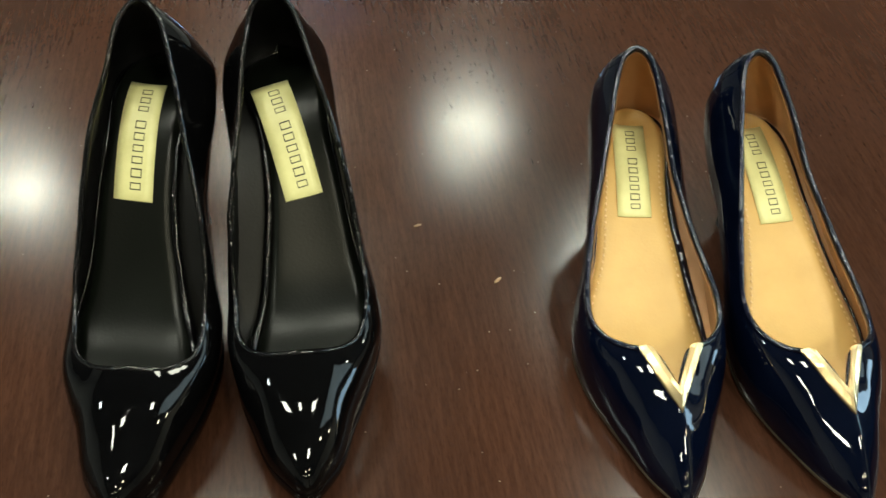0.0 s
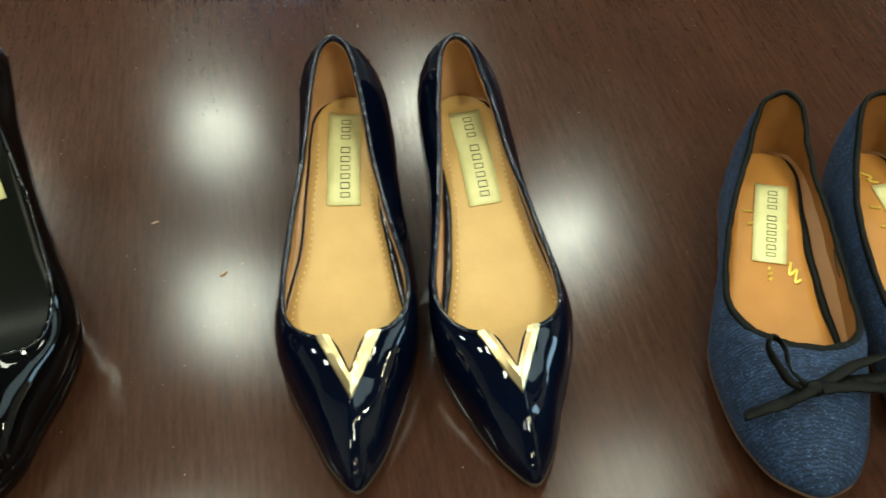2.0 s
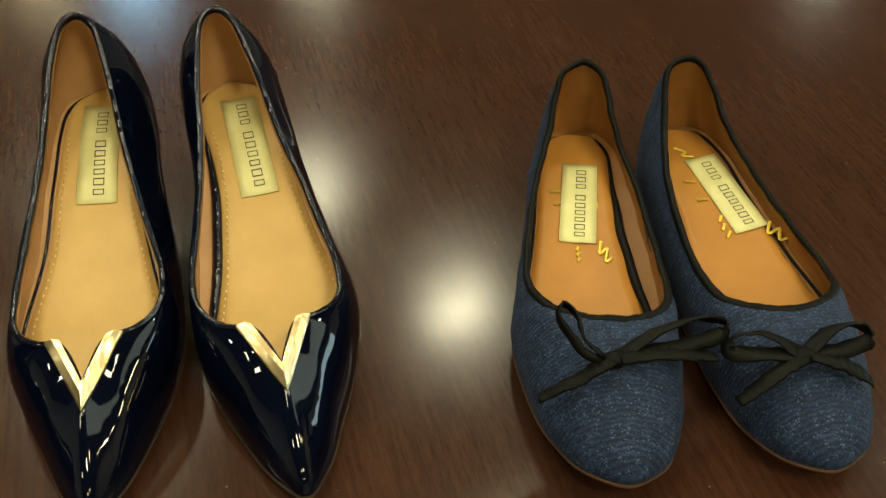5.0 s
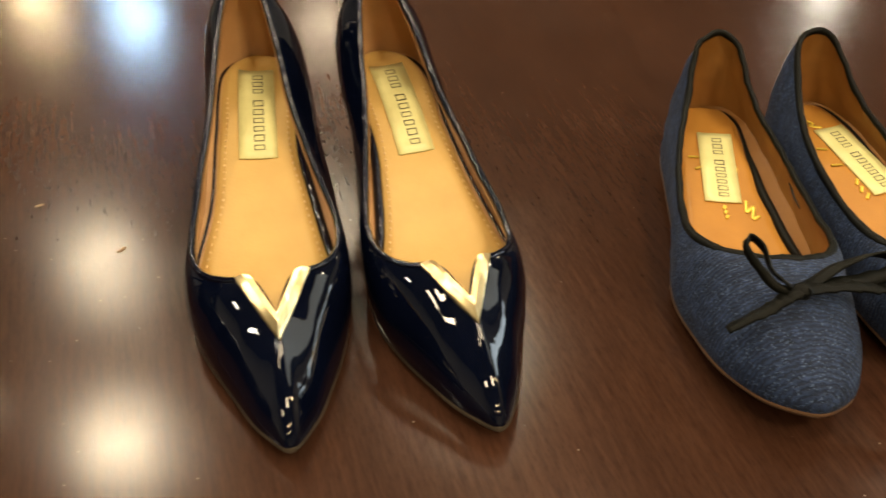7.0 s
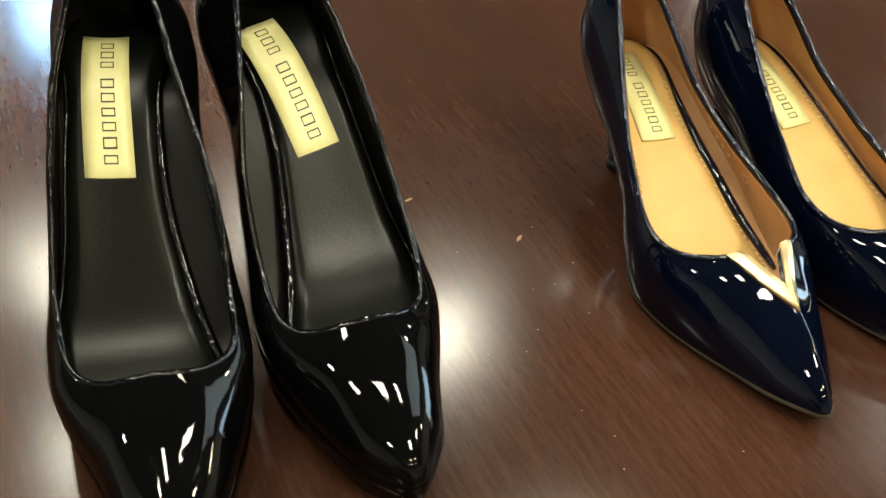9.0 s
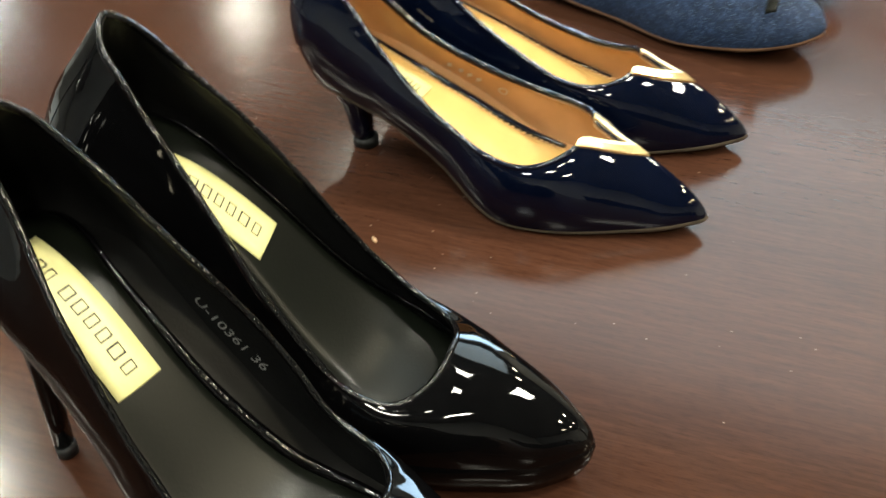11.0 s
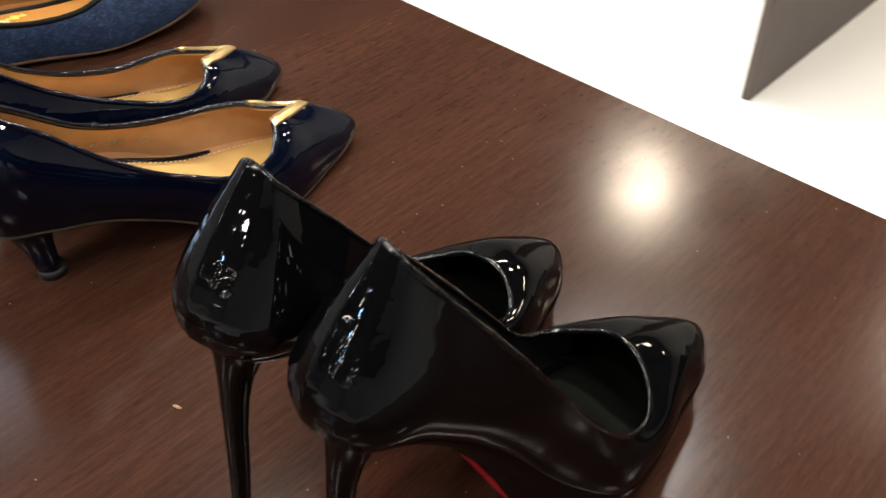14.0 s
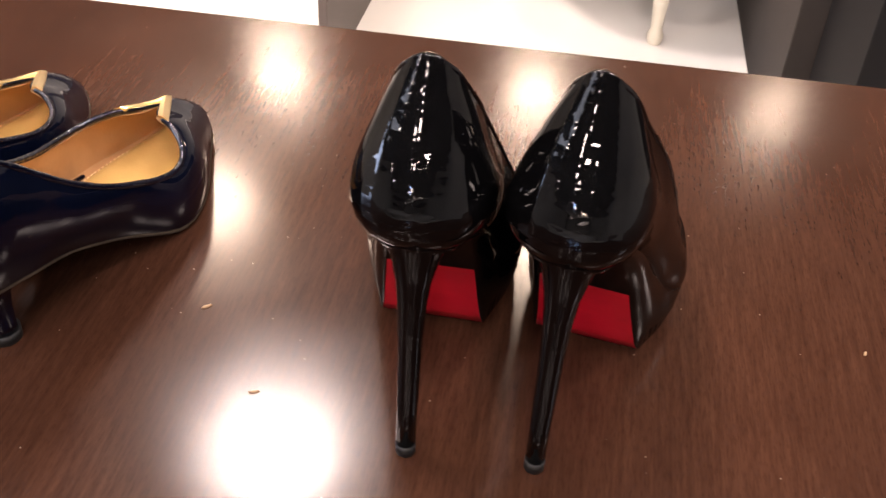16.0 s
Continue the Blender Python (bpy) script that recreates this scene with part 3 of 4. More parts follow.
FLAT_SPEC = dict(
    group="navy denim ballet flats", arch_gap=1.15, uneven=(110, 0.0010),
    edge=[(0, 5, 0, 0, 11, 11), (0.08, 9, 14, 14, 11, 11), (0.2, 30, 25, 24, 10, 10), (0.35, 66, 29, 27, 8, 8), (0.5, 110, 33, 30, 6, 6),
          (0.62, 150, 42, 31, 5, 5), (0.74, 182, 39, 31, 7, 7), (0.86, 216, 29.5, 26, 12, 12), (0.95, 237, 15, 14, 17, 17), (1, 244, 0, 0, 19, 19)],
    opening=[(0, 9, 0, 0, 81, 81), (0.08, 13, 11, 11, 76, 77), (0.2, 37, 19, 18, 55, 57), (0.35, 70, 28, 25, 41, 46), (0.5, 107, 35, 29, 35, 42),
             (0.62, 138, 37, 30, 37, 42), (0.74, 160, 31, 27, 44, 45), (0.86, 172, 18, 17, 49, 49), (0.95, 177, 7, 7, 51, 51), (1, 178, 0, 0, 51.5, 51.5)],
    shape=[(0, 18, 4, 7, -14, 0, 0), (0.1, 18, 4, 7, -14, 0, 0), (0.25, 14, 4, 5, -12, 0, 0), (0.4, 10, 4, 3, -8, 0, 0), (0.55, 10, 4, 4, -7, 0, 0),
           (0.7, 14, 4, 6, -3, 0, 0), (0.85, 16, 6, 14, 3, 0, 0), (1, 15, 7, 26, 2, 0, 0)],
    bed=([0, 0.03, 0.09, 0.14, 0.2, 0.25], [0.019, 0.020, 0.016, 0.012, 0.008, 0.006]))

BLACK_HEEL = [(112, 27, 18, 17, 1.0), (103, 25, 16, 14.5, 0.85), (97, 21, 11.5, 10.5, 0.4), (89, 17, 8.2, 7.2, 0.1), (80, 14.5, 6.6, 6.0, 0), (64, 12.5, 5.5, 5.2, 0),
              (45, 11, 5.0, 4.8, 0), (25, 9, 4.6, 4.5, 0), (6, 7, 4.3, 4.3, 0)]
NAVY_HEEL = [(48, 33, 21, 19, 1.0), (42, 34, 19, 17, 0.7), (36, 35, 15, 13, 0.2), (30, 36, 12, 10.5, 0), (22, 37, 9.5, 8.8, 0), (12, 38, 8.2, 7.6, 0), (5, 39, 7.6, 7.0, 0)]
FLAT_HEEL = [(12, 29, 24, 23, 0.5), (8, 29, 24, 23, 0), (3, 29, 23.5, 22.5, 0)]


def black_pump(x, y, turn, hand, quad):
    shoe = Shoe("stiletto_pump", upright(x, y, turn), BLACK_SPEC, hand, "black patent stiletto pump with red sole on the table")
    shoe.build(BLACK, BLACK_LINING, BLACK_INSOLE, BLACK_EDGE, 0.0015)
    shoe.sole(([0, 0.03, 0.045, 0.062, 0.078, 0.092, 0.100, 0.20, 0.22], [0.109, 0.104, 0.094, 0.070, 0.034, 0.0035, 0.0015, 0.0015, 0.004]),
              0.0035, BLACK, RED, "platform", "outsole", "glossy red outsole", 0.066)
    shoe.heel(BLACK_HEEL, BLACK)
    shoe.heel_strip(BLACK)
    shoe.sticker(quad)
    return shoe


def navy_pump(x, y, turn, hand, quad, lean):
    shoe = Shoe("kitten_heel_pump", upright(x, y, turn), NAVY_SPEC, hand, "navy patent kitten-heel pump with gold V trim and tan lining", lean)
    shoe.build(NAVY, TAN_LINING, TAN_INSOLE, NAVY_EDGE, 0.0017)
    shoe.sole(([0, 0.037, 0.07, 0.106, 0.13, 0.14, 0.19, 0.22, 0.25], [0.044, 0.042, 0.034, 0.018, 0.005, 0.0012, 0.001, 0.002, 0.0065]),
              0.003, SOLE_TAN, SOLE_TAN, "sole_edge", "outsole", "")
    shoe.heel(NAVY_HEEL, NAVY)
    shoe.heel_strip(NAVY, 4, 5)
    shoe.sticker(quad)
    gold_v(shoe)
    stitches(shoe)
    return shoe


def surface_tree(shoe):
    verts = [Vector(v) for v in shoe.grid.reshape(-1, 3)]
    return BVHTree.FromPolygons(verts, grid_faces(V_ROWS, shoe.n, True))


def gold_v(shoe):
    """The two gold bars of the V over the throat, joined at its point."""
    tree = surface_tree(shoe)
    rows = 14
    verts, faces = [], []
    for side in (1, -1):
        outer_a, inner_a = np.array((17.0 * side, 177.0)), np.array((9.5 * side, 178.5))
        outer_b, inner_b = np.array((0.0, 213.0)), np.array((0.0, 199.5))
        rings = []
        for i in range(rows):
            t = i / (rows - 1)
            a, b = outer_a + (outer_b - outer_a) * t, inner_a + (inner_b - inner_a) * t
            row = []
            for k, (mix, lift) in enumerate(((0, 0.0), (0.0, 1.3), (0.10, 1.7), (0.5, 2.5), (0.92, 1.6), (1.0, 0.0))):
                p = (a + (b - a) * mix) * 0.001
                hit = tree.ray_cast(Vector((p[0], p[1], 0.2)), Vector((0, 0, -1)))
                z = hit[0].z if hit[0] is not None and hit[0].z > 0.03 else tree.find_nearest(Vector((p[0], p[1], 0.048)))[0].z
                row.append((p[0], p[1], z + lift * 0.001 + 0.0003 * noise.noise((p[0] * 260, p[1] * 260, k))))
            rings.append(row)
        o = len(verts)
        verts += [v for r in rings for v in r]
        f = grid_faces(rows, 6, True)
        faces += [tuple(o + q for q in (c if side > 0 else c[::-1])) for c in f]
        faces += [tuple(o + k for k in range(6)), tuple(o + (rows - 1) * 6 + k for k in range(6))]
    ob = shoe.put("v_ornament", verts, faces, GOLD, "polished gold metal V", None, False)
    return ob


def stitches(shoe):
    """A dotted line of thread along each side of the insole's rim."""
    h = shoe.half
    for side, rim in ((1, shoe.rim[:h]), (-1, np.concatenate([shoe.rim[:1], shoe.rim[h - 1:][::-1]]))):
        verts, faces = [], []
        f = 0.045
        while f < 0.19:
            x = np.interp(f, rim[:, 1], rim[:, 0]) - 0.0052 * side * shoe.hand
            o = len(verts)
            for dx, lift in ((0.0003, 0.0005), (0.00045, 0.0001)):
                for a, b in ((-1, 0), (1, 0), (1, 0.0018), (-1, 0.0018)):
                    verts.append((x + a * dx, f + b, shoe.bed(x, f) + lift))
            faces += [(o, o + 1, o + 2, o + 3), (o, o + 1, o + 5, o + 4), (o + 1, o + 2, o + 6, o + 5), (o + 2, o + 3, o + 7, o + 6), (o + 3, o, o + 4, o + 7)]
            f += 0.0034
        tagged(shoe.put("stitching", verts, faces, THREAD, "pale dotted stitching", None, False), kind="stuff")


def size_mark(shoe, text, start, end, height):
    """Silver numbers stamped on the lining, running from start to end in the world."""
    curve = bpy.data.curves.new("size_mark", "FONT")
    curve.body = text
    curve.resolution_u = 3
    source = new("size_mark", curve)
    me = bpy.data.meshes.new_from_object(source.evaluated_get(bpy.context.evaluated_depsgraph_get()))
    bpy.data.objects.remove(source)
    inv = shoe.where.inverted()
    a, b = inv @ Vector(start), inv @ Vector(end)
    tree = BVHTree.FromPolygons([Vector(v) for v in shoe.inner.reshape(-1, 3)], grid_faces(V_ROWS, shoe.n, True))
    along = (b - a).normalized()
    up = (Vector((0, 0, 1)) - along * along.z).normalized()
    xs = [v.co.x for v in me.vertices]
    ys = [v.co.y for v in me.vertices]
    kx, ky = (b - a).length / (max(xs) - min(xs)), height / (max(ys) - min(ys))
    for v in me.vertices:
        p = a + along * ((v.co.x - min(xs)) * kx) + up * (v.co.y * ky)
        near = tree.find_nearest(p)[0]
        v.co = near + Vector((math.copysign(0.0005, -near.x), 0, 0.0002))
    me.materials.append(SILVER)
    ob = new("size_mark", me)
    ob.parent = shoe.thing
    tagged(ob, "small silver stamped numbers")


def lining_bars(shoe, centres, ring):
    """Faint silver bars and a ring stamped on the lining, at places in the world."""
    inv = shoe.where.inverted()
    tree = BVHTree.FromPolygons([Vector(v) for v in shoe.inner.reshape(-1, 3)], grid_faces(V_ROWS, shoe.n, True))
    def on(p):
        near = tree.find_nearest(inv @ Vector(p))[0]
        return near + Vector((math.copysign(0.0005, -near.x), 0, 0.0002))
    for x, y, z in centres:
        verts = [on((x, y + a * 0.0016, z + b * 0.0017 - a * 0.0008)) for a, b in ((-1, -1), (1, -1), (1, 1), (-1, 1))]
        shoe.put("size_mark", verts, [(0, 1, 2, 3)], SILVER, "faint silver stamp", None, False)
    verts, n = [], 18
    for r in (0.0029, 0.0022):
        verts += [on((ring[0], ring[1] + r * math.cos(2 * math.pi * k / n), ring[2] + r * math.sin(2 * math.pi * k / n))) for k in range(n)]
    shoe.put("size_mark", verts, grid_faces(2, n, True), SILVER, "faint silver stamp", None, False)


def lining_scuff(shoe, points):
    """A short dark rub mark on the lining, along places in the world."""
    inv = shoe.where.inverted()
    tree = BVHTree.FromPolygons([Vector(v) for v in shoe.inner.reshape(-1, 3)], grid_faces(V_ROWS, shoe.n, True))
    pts = [tree.find_nearest(inv @ Vector(p))[0] for p in points]
    verts, faces = sweep([p + Vector((math.copysign(0.0003, -p.x), 0, 0)) for p in pts], [0.0004, 0.0008, 0.0006, 0.0003], 6)
    shoe.put("scuff", verts, faces, INK, "thin dark rub mark")


def ribbon(points, width, thick=0.0011):
    """A flat band along points, in local metres; each point may carry a lean of the band in degrees."""
    pts = smooth_line([(i, *p[:3], p[3] if len(p) > 3 else 0) for i, p in enumerate(points)], 26)
    rng = np.random.default_rng(len(points) * 7 + int(abs(points[0][0]) * 1e5))
    verts = []
    for i, q in enumerate(pts):
        a, b = pts[max(i - 1, 0)][:3], pts[min(i + 1, len(pts) - 1)][:3]
        t = Vector(b - a).normalized()
        up = Vector((0, 0, 1)) if abs(t.z) < 0.9 else Vector((0, 1, 0))
        side = t.cross(up).normalized()
        nor = side.cross(t).normalized()
        r = radians(q[3])
        side, nor = side * math.cos(r) + nor * math.sin(r), nor * math.cos(r) - side * math.sin(r)
        w = width / 2 * (1 + 0.08 * rng.standard_normal())
        for x, y in ((-1, -0.5), (-0.9, 0.5), (0, 0.9), (0.9, 0.5), (1, -0.5), (0, -0.2)):
            crease = 0.0011 * noise.noise((i * 0.55, x * 2.3, points[0][0] * 900))
            verts.append(Vector(q[:3]) + side * (x * w) + nor * (y * thick + crease))
    n = len(pts)
    return verts, grid_faces(n, 6, True) + [tuple(range(6)), tuple(range((n - 1) * 6, n * 6))]


def ballet_flat(x, y, turn, hand, quad, bow, scribble):
    shoe = Shoe("ballet_flat", upright(x, y, turn), FLAT_SPEC, hand, "navy glitter denim ballet flat with black ribbon bow")
    shoe.build(DENIM, COGNAC_LINING, COGNAC_INSOLE, RIBBON, 0.0023, 0.75)
    shoe.sole(([0, 0.05, 0.07, 0.12, 0.2, 0.245], [0.008, 0.008, 0.004, 0.001, 0.005, 0.015]), 0.003, SOLE_BROWN, SOLE_BROWN, "sole_edge", "outsole", "")
    shoe.heel(FLAT_HEEL, SOLE_BROWN, 0.003)
    shoe.sticker(quad)
    inv = shoe.where.inverted()
    def local(p):
        q = inv @ (Vector(p[:3]) + (Vector(bow["shift"]) if p[2] > 0.01 else Vector()))
        return (q.x, q.y, q.z, *p[3:])
    knot = local(bow["knot"])
    for name, pts, w in bow["bands"]:
        verts, faces = ribbon([local(p) for p in pts], w)
        shoe.put(name, verts, faces, RIBBON, "creased black ribbon")
    bm = bmesh.new()
    bmesh.ops.create_icosphere(bm, subdivisions=2, radius=0.0048, matrix=Matrix.Translation(knot[:3]) @ Matrix.Diagonal((1.1, 0.9, 0.8, 1)))
    for v in bm.verts:
        v.co += Vector(v.co - Vector(knot[:3])).normalized() * 0.0007 * noise.noise(v.co * 400)
    part("bow_knot", bm, RIBBON, shoe.thing)
    for k, stroke in enumerate(scribble):
        pts = [local((*p, 0)) for p in stroke]
        pts = [(p[0], p[1], shoe.bed(p[0], p[1]) + 0.0006) for p in pts]
        if len(pts) > 2:
            pts = [tuple(v) for v in smooth_line([(i, *p) for i, p in enumerate(pts)], 5 * len(pts))]
        verts, faces = sweep(pts, 0.0010, 6, False, 0.4)
        shoe.put("gold_stamp", verts, faces, FOIL, "gold foil stamp")
    return shoe


# ---- structure ----
def plank(name, lo, hi, mat, label, bevel=0.0):
    ob = part(name, box_bm(lo, hi, bevel), mat, None, label, smooth=False)
    tagged(ob, label, name.split("_")[0], kind="structure")
    return ob


def build_place():
    x0, x1, y0, y1 = -4.2, 5.2, -5.2, 11.0
    plank("floor", (x0, y0, FLOOR_Z - 0.1), (x1, y1, FLOOR_Z), FLOOR, "white polished tile shop floor")
    plank("ceiling", (x0, y0, CEIL_Z), (x1, y1, CEIL_Z + 0.1), CEIL_M, "dark painted shop ceiling")
    plank("wall_north", (x0, y1, FLOOR_Z), (x1, y1 + 0.1, CEIL_Z), WALL_M, "plain grey shop wall")
    plank("wall_south", (x0, y0 - 0.1, FLOOR_Z), (x1, y0, CEIL_Z), WALL_M, "plain grey shop wall")
    plank("wall_west", (x0 - 0.1, y0 - 0.1, FLOOR_Z), (x0, y1 + 0.1, CEIL_Z), WALL_M, "plain grey shop wall")
    plank("wall_east", (x1, y0 - 0.1, FLOOR_Z), (x1 + 0.1, y1 + 0.1, CEIL_Z), WALL_M, "plain grey shop wall")


def light_panel(name, label, lo, hi, glow):
    """A softly lit panel in a thin frame round its two wide sides; the thin side tells where it hangs."""
    thing = new(name)
    tagged(thing, label, "lamp")
    part("diffuser", box_bm(lo, hi), glow, thing, smooth=False)
    thin = min(range(3), key=lambda k: hi[k] - lo[k])
    a, b = [k for k in range(3) if k != thin]
    for k, other, at in ((a, b, 0), (a, b, 1), (b, a, 0), (b, a, 1)):
        p, q = list(lo), list(hi)
        p[k], q[k] = (lo[k] - 0.04, lo[k]) if at == 0 else (hi[k], hi[k] + 0.04)
        if k == a:
            p[other], q[other] = lo[other] - 0.04, hi[other] + 0.04
        part("frame", box_bm(p, q), TRIM_M, thing, smooth=False)


def fill_spot(x, y):
    """A small glowing recessed spot, far back in the shop and unseen, added for diffuse light."""
    thing = new("fill_spot")
    thing.location = (x, y, CEIL_Z)
    tagged(thing, "small round recessed ceiling spot out of view, added for diffuse light", "lamp", "far ceiling spots")
    bm = bmesh.new()
    bmesh.ops.create_cone(bm, cap_ends=True, segments=20, radius1=0.085, radius2=0.095, depth=0.012, matrix=Matrix.Translation((0, 0, -0.006)))
    part("rim", bm, TRIM_M, thing, smooth=False)
    bm = bmesh.new()
    bmesh.ops.create_cone(bm, cap_ends=True, segments=20, radius1=0.06, radius2=0.065, depth=0.006, matrix=Matrix.Translation((0, 0, -0.0155)))
    part("lens", bm, GLOW_M, thing, smooth=False)


def downlight(x, y, watts, size, colour):
    """A square recessed lamp: trim, and the light in it."""
    thing = new("ceiling_downlight")
    thing.location = (x, y, CEIL_Z)
    tagged(thing, "small square recessed ceiling downlight, switched on", "lamp", "ceiling downlights")
    h = size / 2
    bm = bmesh.new()
    for lo, hi in (((-h - 0.02, -h - 0.02, -0.0095), (-h, h + 0.02, 0)), ((h, -h - 0.02, -0.0095), (h + 0.02, h + 0.02, 0)),
                   ((-h, -h - 0.02, -0.0095), (h, -h, 0)), ((-h, h, -0.0095), (h, h + 0.02, 0))):
        b = box_bm(lo, hi)
        me = bpy.data.meshes.new("tmp")
        b.to_mesh(me)
        b.free()
        bm.from_mesh(me)
        bpy.data.meshes.remove(me)
    part("trim_ring", bm, TRIM_M, thing, smooth=False)
    data = bpy.data.lights.new("downlight", "AREA")
    data.shape, data.size, data.energy, data.color = "SQUARE", size, watts * LAMP_GAIN, colour
    lamp = new("lamp", data)
    lamp.parent = thing
    lamp.location = (0, 0, -0.012)


LAMP_GAIN = 1.84


def display_table():
    thing = new("display_table")
    tagged(thing, "dark cherry-stained wooden display table with satin top", "table")
    bm = box_bm((-1.1, -0.326, -0.035), (1.1, 0.62, TABLE_Z), 0.002)
    part("tabletop", bm, WOOD, thing, smooth=False)
    for lo, hi in (((-1.06, -0.29, FLOOR_Z), (-1.0, 0.58, -0.035)), ((1.0, -0.29, FLOOR_Z), (1.06, 0.58, -0.035))):
        part("side_panel", box_bm(lo, hi, 0.002), WOOD, thing, smooth=False)
    part("back_panel", box_bm((-1.0, 0.1, FLOOR_Z), (1.0, 0.13, -0.035), 0.001), WOOD, thing, smooth=False)


def specks():
    """Small crumbs and scuffs on the table's top."""
    rng = random.Random(4)
    spots = [(0, 0, 0.0035), (-0.042, 0.052, 0.003), (-0.333, -0.034, 0.0022)]
    for x, y, r in spots:
        bm = bmesh.new()
        bmesh.ops.create_icosphere(bm, subdivisions=1, radius=r, matrix=Matrix.Translation((x, y, 0.0004)) @ Matrix.Rotation(rng.uniform(0, 3), 4, "Z") @ Matrix.Diagonal((1.0, 0.35, 0.14, 1)))
        ob = part("crumb", bm, SCUFF, None)
        tagged(ob, "tiny pale crumb lying on the table", "crumb", "crumbs on the table")


def stool(x, y):
    """A round upholstered stool with cream turned legs."""
    thing = new("round_stool")
    thing.location = (x, y, FLOOR_Z)
    tagged(thing, "round grey upholstered stool on cream turned legs", "stool")
    bm = bmesh.new()
    bmesh.ops.create_cone(bm, cap_ends=True, segments=48, radius1=0.35, radius2=0.35, depth=0.1, matrix=Matrix.Translation((0, 0, 0.36)))
    bmesh.ops.bevel(bm, geom=[e for e in bm.edges if len(e.link_faces) == 2 and e.calc_face_angle(0) > 1], offset=0.03, segments=4, affect="EDGES")
    part("seat", bm, CLOTH, thing)
    prof = [(0.015, 0.0), (0.019, 0.0095), (0.020, 0.025), (0.014, 0.038), (0.016, 0.07), (0.022, 0.16), (0.028, 0.26), (0.028, 0.31)]
    for k in range(4):
        a = math.pi / 2 + k * math.pi / 2
        pts = [((0.23 - 0.08 * z + 0.04) * math.cos(a), (0.23 - 0.08 * z + 0.04) * math.sin(a), z) for _, z in prof]
        verts, faces = sweep(pts, [r for r, _ in prof], 14, False, 1.0, [(math.cos(a), math.sin(a), 0)] * len(prof))
        mesh_object("leg", verts, faces, WHITE_WOOD, thing, "cream turned leg")


def fixture(name, lo, hi, mat, label, category):
    thing = new(name)
    tagged(thing, label, category)
    part("body", box_bm(lo, hi, 0.003), mat, thing, smooth=False)
    part("top", box_bm((lo[0] - 0.004, lo[1] - 0.004, hi[2]), (hi[0] + 0.004, hi[1] + 0.004, hi[2] + 0.02), 0.002), mat, thing, smooth=False)


build_place()
for row in LAMPS:
    downlight(*row)
# invented grid of unseen spots, added to lift the diffuse light
for k in range(24):
    fill_spot(-2.9 + 1.15 * (k % 6), 6.1 + 1.15 * (k // 6))
light_panel("ceiling_light_panel", "large softly glowing cool white ceiling light panel", (1.85, -0.95, CEIL_Z - 0.03), (3.9, 0.95, CEIL_Z), PANEL_GLOW)
light_panel("lit_panel", "bright cool white lit panel on the shop wall", (5.17, -0.6, 0.35), (5.2, 0.6, 1.35), WALL_GLOW)
display_table()
specks()

# ---- the shoes ----
right_black = black_pump(-0.174, 0.077, 9.2, 1, [(-0.1938, 0.0491), (-0.1760, 0.0458), (-0.1876, -0.0020), (-0.2070, 0.0019)])
left_black = black_pump(-0.1180, 0.079, 0.4, -1, [(-0.1334, 0.0398), (-0.1138, 0.0447), (-0.1002, -0.0027), (-0.1197, -0.0046)])
right_navy = navy_pump(0.0845, 0.080, 5.2, 1, [(0.0760, 0.0588), (0.0950, 0.0560), (0.0863, -0.0035), (0.0667, -0.0014)], 0.006)
navy_pump(0.151, 0.069, 0.2, -1, [(0.1470, 0.0463), (0.1661, 0.0466), (0.1676, -0.0154), (0.1481, -0.0157)], 0.0045)

lining_bars(right_navy, [(0.106, -0.0257, 0.0458), (0.106, -0.0205, 0.0485), (0.106, -0.0155, 0.0511), (0.106, -0.0085, 0.0535)], (0.106, -0.0400, 0.0395))

BOW_RIGHT = dict(shift=(0, 0, 0.001), knot=(0.2858, -0.1767, 0.0545), bands=[
    ("bow_loop", [(0.284, -0.1765, 0.055, 20), (0.2745, -0.1740, 0.057, 60), (0.2690, -0.1665, 0.063, 80), (0.2660, -0.1585, 0.069, 90), (0.2692, -0.1552, 0.0715, 90), (0.2730, -0.1595, 0.069, 80), (0.2742, -0.1680, 0.062, 60), (0.281, -0.1755, 0.0565, 10)], 0.0042),
    ("bow_loop", [(0.287, -0.1765, 0.056), (0.3105, -0.1695, 0.059, 30), (0.328, -0.1695, 0.061, 50), (0.3375, -0.1730, 0.060, 70), (0.3365, -0.1765, 0.056, 50), (0.322, -0.1770, 0.0545, 20), (0.304, -0.1770, 0.0555), (0.288, -0.1768, 0.056)], 0.0070),
    ("bow_tail", [(0.284, -0.1775, 0.0565), (0.276, -0.1790, 0.0540, -10), (0.2669, -0.1792, 0.0490, -15), (0.2523, -0.1775, 0.0405, -30)], 0.0080),
    ("bow_tail", [(0.287, -0.1780, 0.0570), (0.3064, -0.1795, 0.0555), (0.320, -0.1815, 0.0530), (0.3311, -0.1825, 0.0495, 10)], 0.0078)])
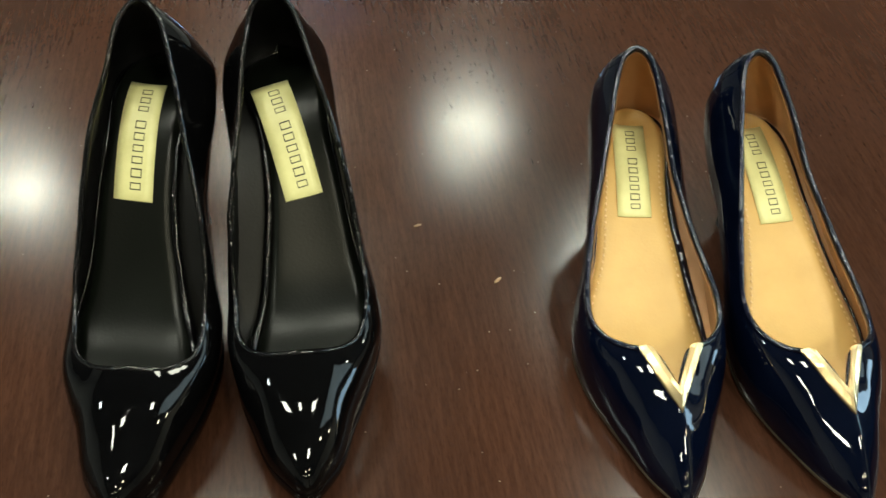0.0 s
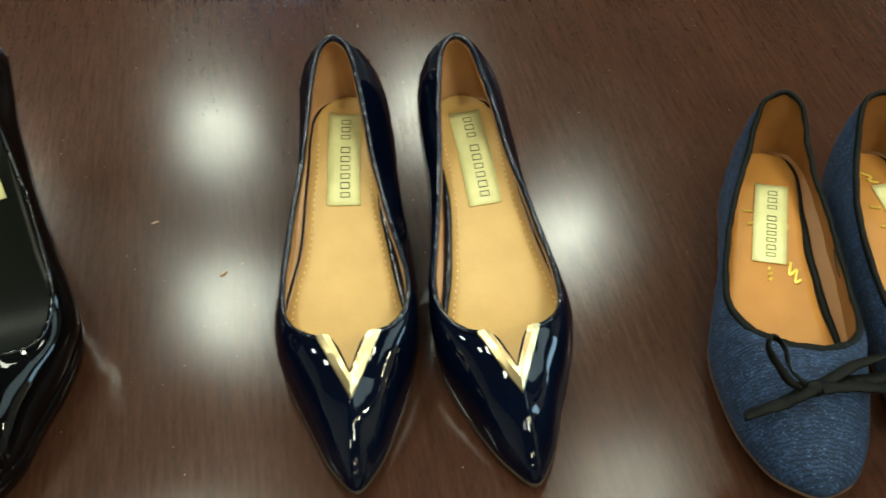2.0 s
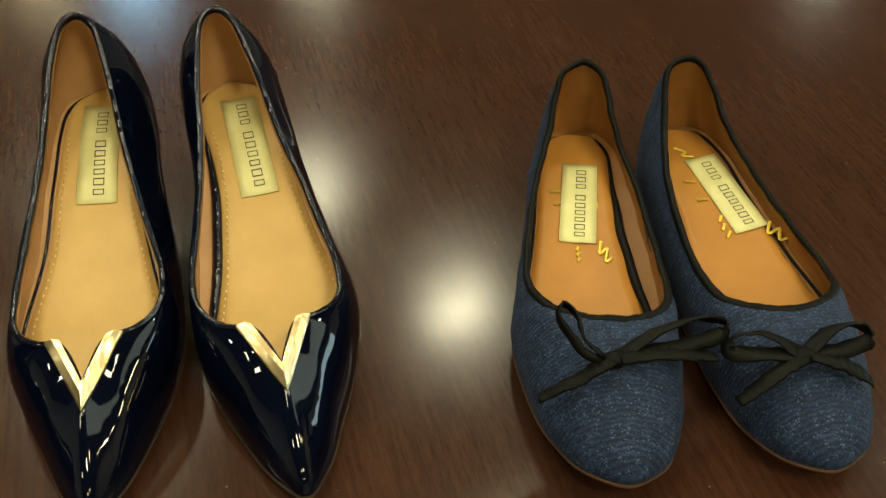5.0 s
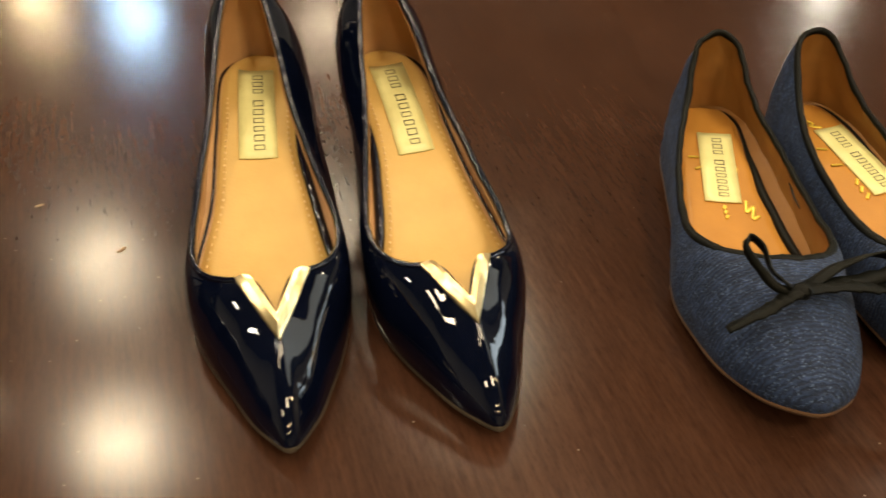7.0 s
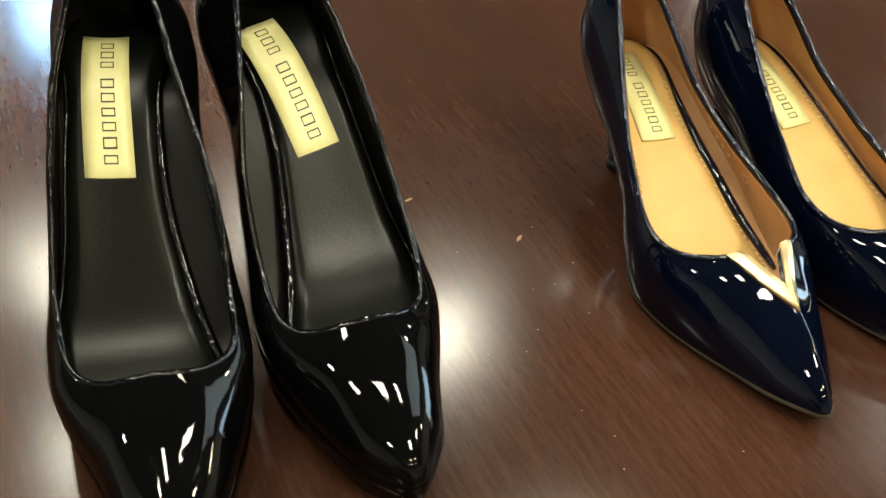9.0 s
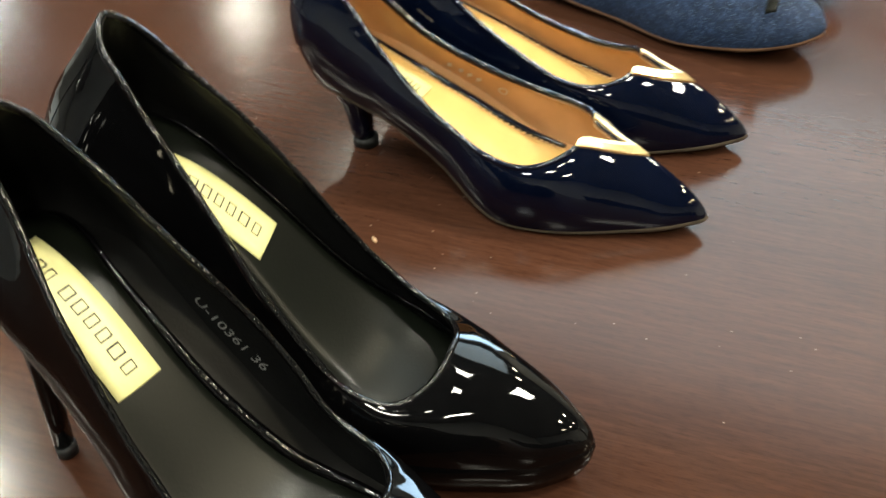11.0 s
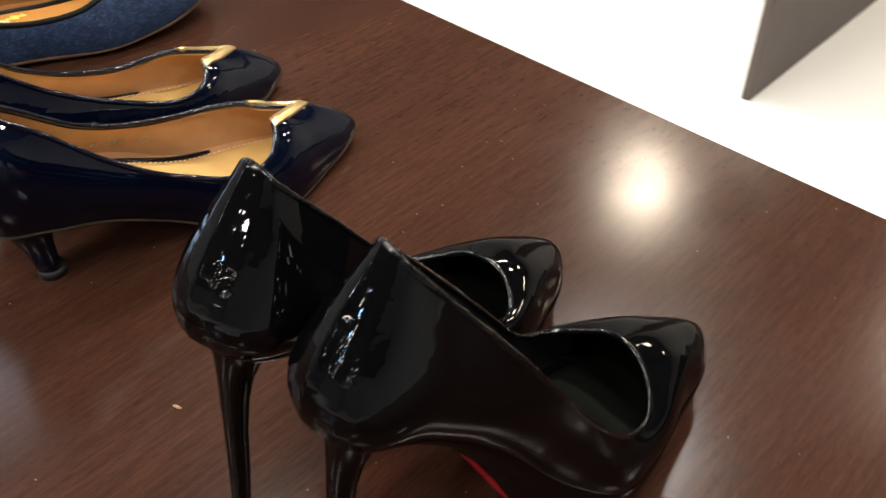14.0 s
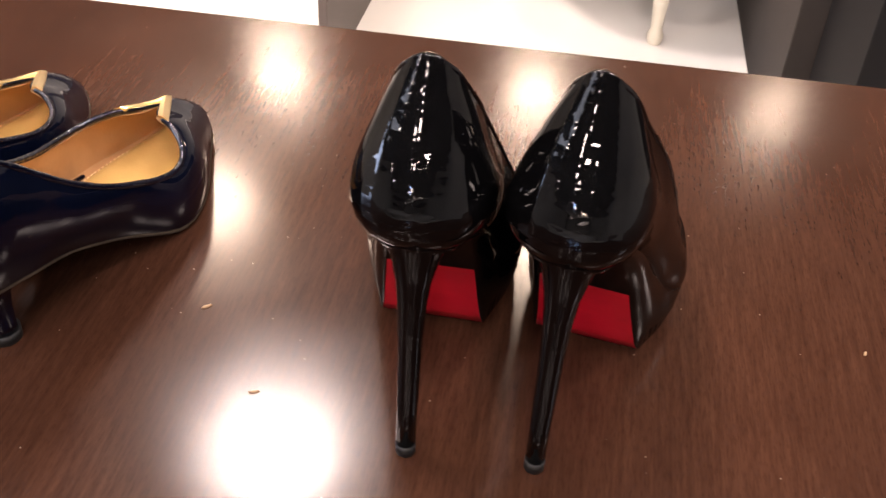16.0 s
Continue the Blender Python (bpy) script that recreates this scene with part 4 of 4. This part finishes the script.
BOW_LEFT = dict(shift=(0, 0, 0.001), knot=(0.3652, -0.1957, 0.0540), bands=[
    ("bow_loop", [(0.364, -0.1955, 0.0550), (0.3541, -0.1845, 0.0585, -30), (0.345, -0.1810, 0.0580, -45), (0.3376, -0.1805, 0.0550, -50), (0.337, -0.1855, 0.0530, -40), (0.352, -0.1910, 0.0540), (0.364, -0.1955, 0.0550)], 0.0075),
    ("bow_loop", [(0.366, -0.1955, 0.0550), (0.381, -0.1895, 0.0600, 30), (0.3940, -0.1905, 0.0600, 60), (0.3970, -0.1965, 0.0560, 60), (0.384, -0.1975, 0.0545, 20), (0.367, -0.1965, 0.0550)], 0.0075),
    ("bow_tail", [(0.364, -0.1965, 0.0560), (0.3560, -0.1985, 0.0530, -8), (0.3472, -0.2000, 0.0490, -15), (0.3337, -0.2020, 0.0400, -28)], 0.0080),
    ("bow_tail", [(0.367, -0.1968, 0.0560), (0.379, -0.2030, 0.0530), (0.386, -0.2065, 0.0495), (0.3922, -0.2095, 0.0450, 10)], 0.0080)])
SCRIBBLE_RIGHT = [[(0.3347, -0.0292), (0.3357, -0.0352), (0.3337, -0.0402), (0.3352, -0.0462), (0.3322, -0.0512)], [(0.3274, -0.0722), (0.3237, -0.0802), (0.3292, -0.0772), (0.3247, -0.0857), (0.3287, -0.0847)],
                  [(0.3147, -0.0727), (0.3127, -0.0747)], [(0.3137, -0.0762), (0.3117, -0.0782)], [(0.3127, -0.0797), (0.3107, -0.0817)], [(0.3132, -0.0312), (0.3192, -0.0322)], [(0.3127, -0.0412), (0.3182, -0.0402)]]
SCRIBBLE_LEFT = [[(0.3963, -0.0150), (0.4008, -0.0200), (0.3978, -0.0220), (0.4038, -0.0250)], [(0.4203, -0.0840), (0.4158, -0.0910), (0.4228, -0.0900), (0.4193, -0.0970), (0.4238, -0.0975)],
                 [(0.3983, -0.0710), (0.3953, -0.0750)], [(0.3973, -0.0770), (0.3943, -0.0810)], [(0.3978, -0.0830), (0.3943, -0.0865)], [(0.3898, -0.0420), (0.3958, -0.0440)], [(0.3903, -0.0570), (0.3968, -0.0580)]]
right_flat = ballet_flat(0.346, 0.020, 15.5, 1, [(0.3284, -0.0120), (0.3466, -0.0189), (0.3244, -0.0731), (0.3056, -0.0666)], BOW_RIGHT, SCRIBBLE_RIGHT)
ballet_flat(0.403, 0.010, 8.0, -1, [(0.3973, -0.0270), (0.4158, -0.0269), (0.4184, -0.0856), (0.4000, -0.0855)], BOW_LEFT, SCRIBBLE_LEFT)

lining_scuff(right_flat, [(0.3522, -0.0763, 0.0340), (0.3509, -0.0830, 0.0320), (0.3495, -0.0876, 0.0310), (0.3481, -0.0940, 0.0300)])
size_mark(right_black, "U-10361 36", (-0.1586, -0.0010, 0.0950), (-0.1618, -0.0250, 0.0665), 0.0042)
size_mark(left_black, "U-10361 36", (-0.1500, -0.0250, 0.0665), (-0.1480, -0.0010, 0.0950), 0.0042)

# ---- beyond the table ----
stool(-0.353, -2.18)
fixture("display_stand", (0.365, -2.6, FLOOR_Z), (0.385, -1.55, 0.6), PANEL_M, "upright grey-brown laminate display stand on the floor", "stand")
fixture("low_cabinet", (-1.6, -2.7, FLOOR_Z), (-0.57, -1.46, -0.2), BROWN_M, "low dark brown laminate cabinet on the floor", "cabinet")
fixture("black_cabinet", (-1.7, -1.45, FLOOR_Z), (-0.62, -1.15, 0.1), DARK_M, "black laminate cabinet beside a brown one", "cabinet")
tagged(part("plastic_strip", box_bm((-0.566, -1.752, FLOOR_Z), (-0.53, -1.742, FLOOR_Z + 0.005), 0.001), RUBBER), "short black plastic strip lying on the white floor", "strip")
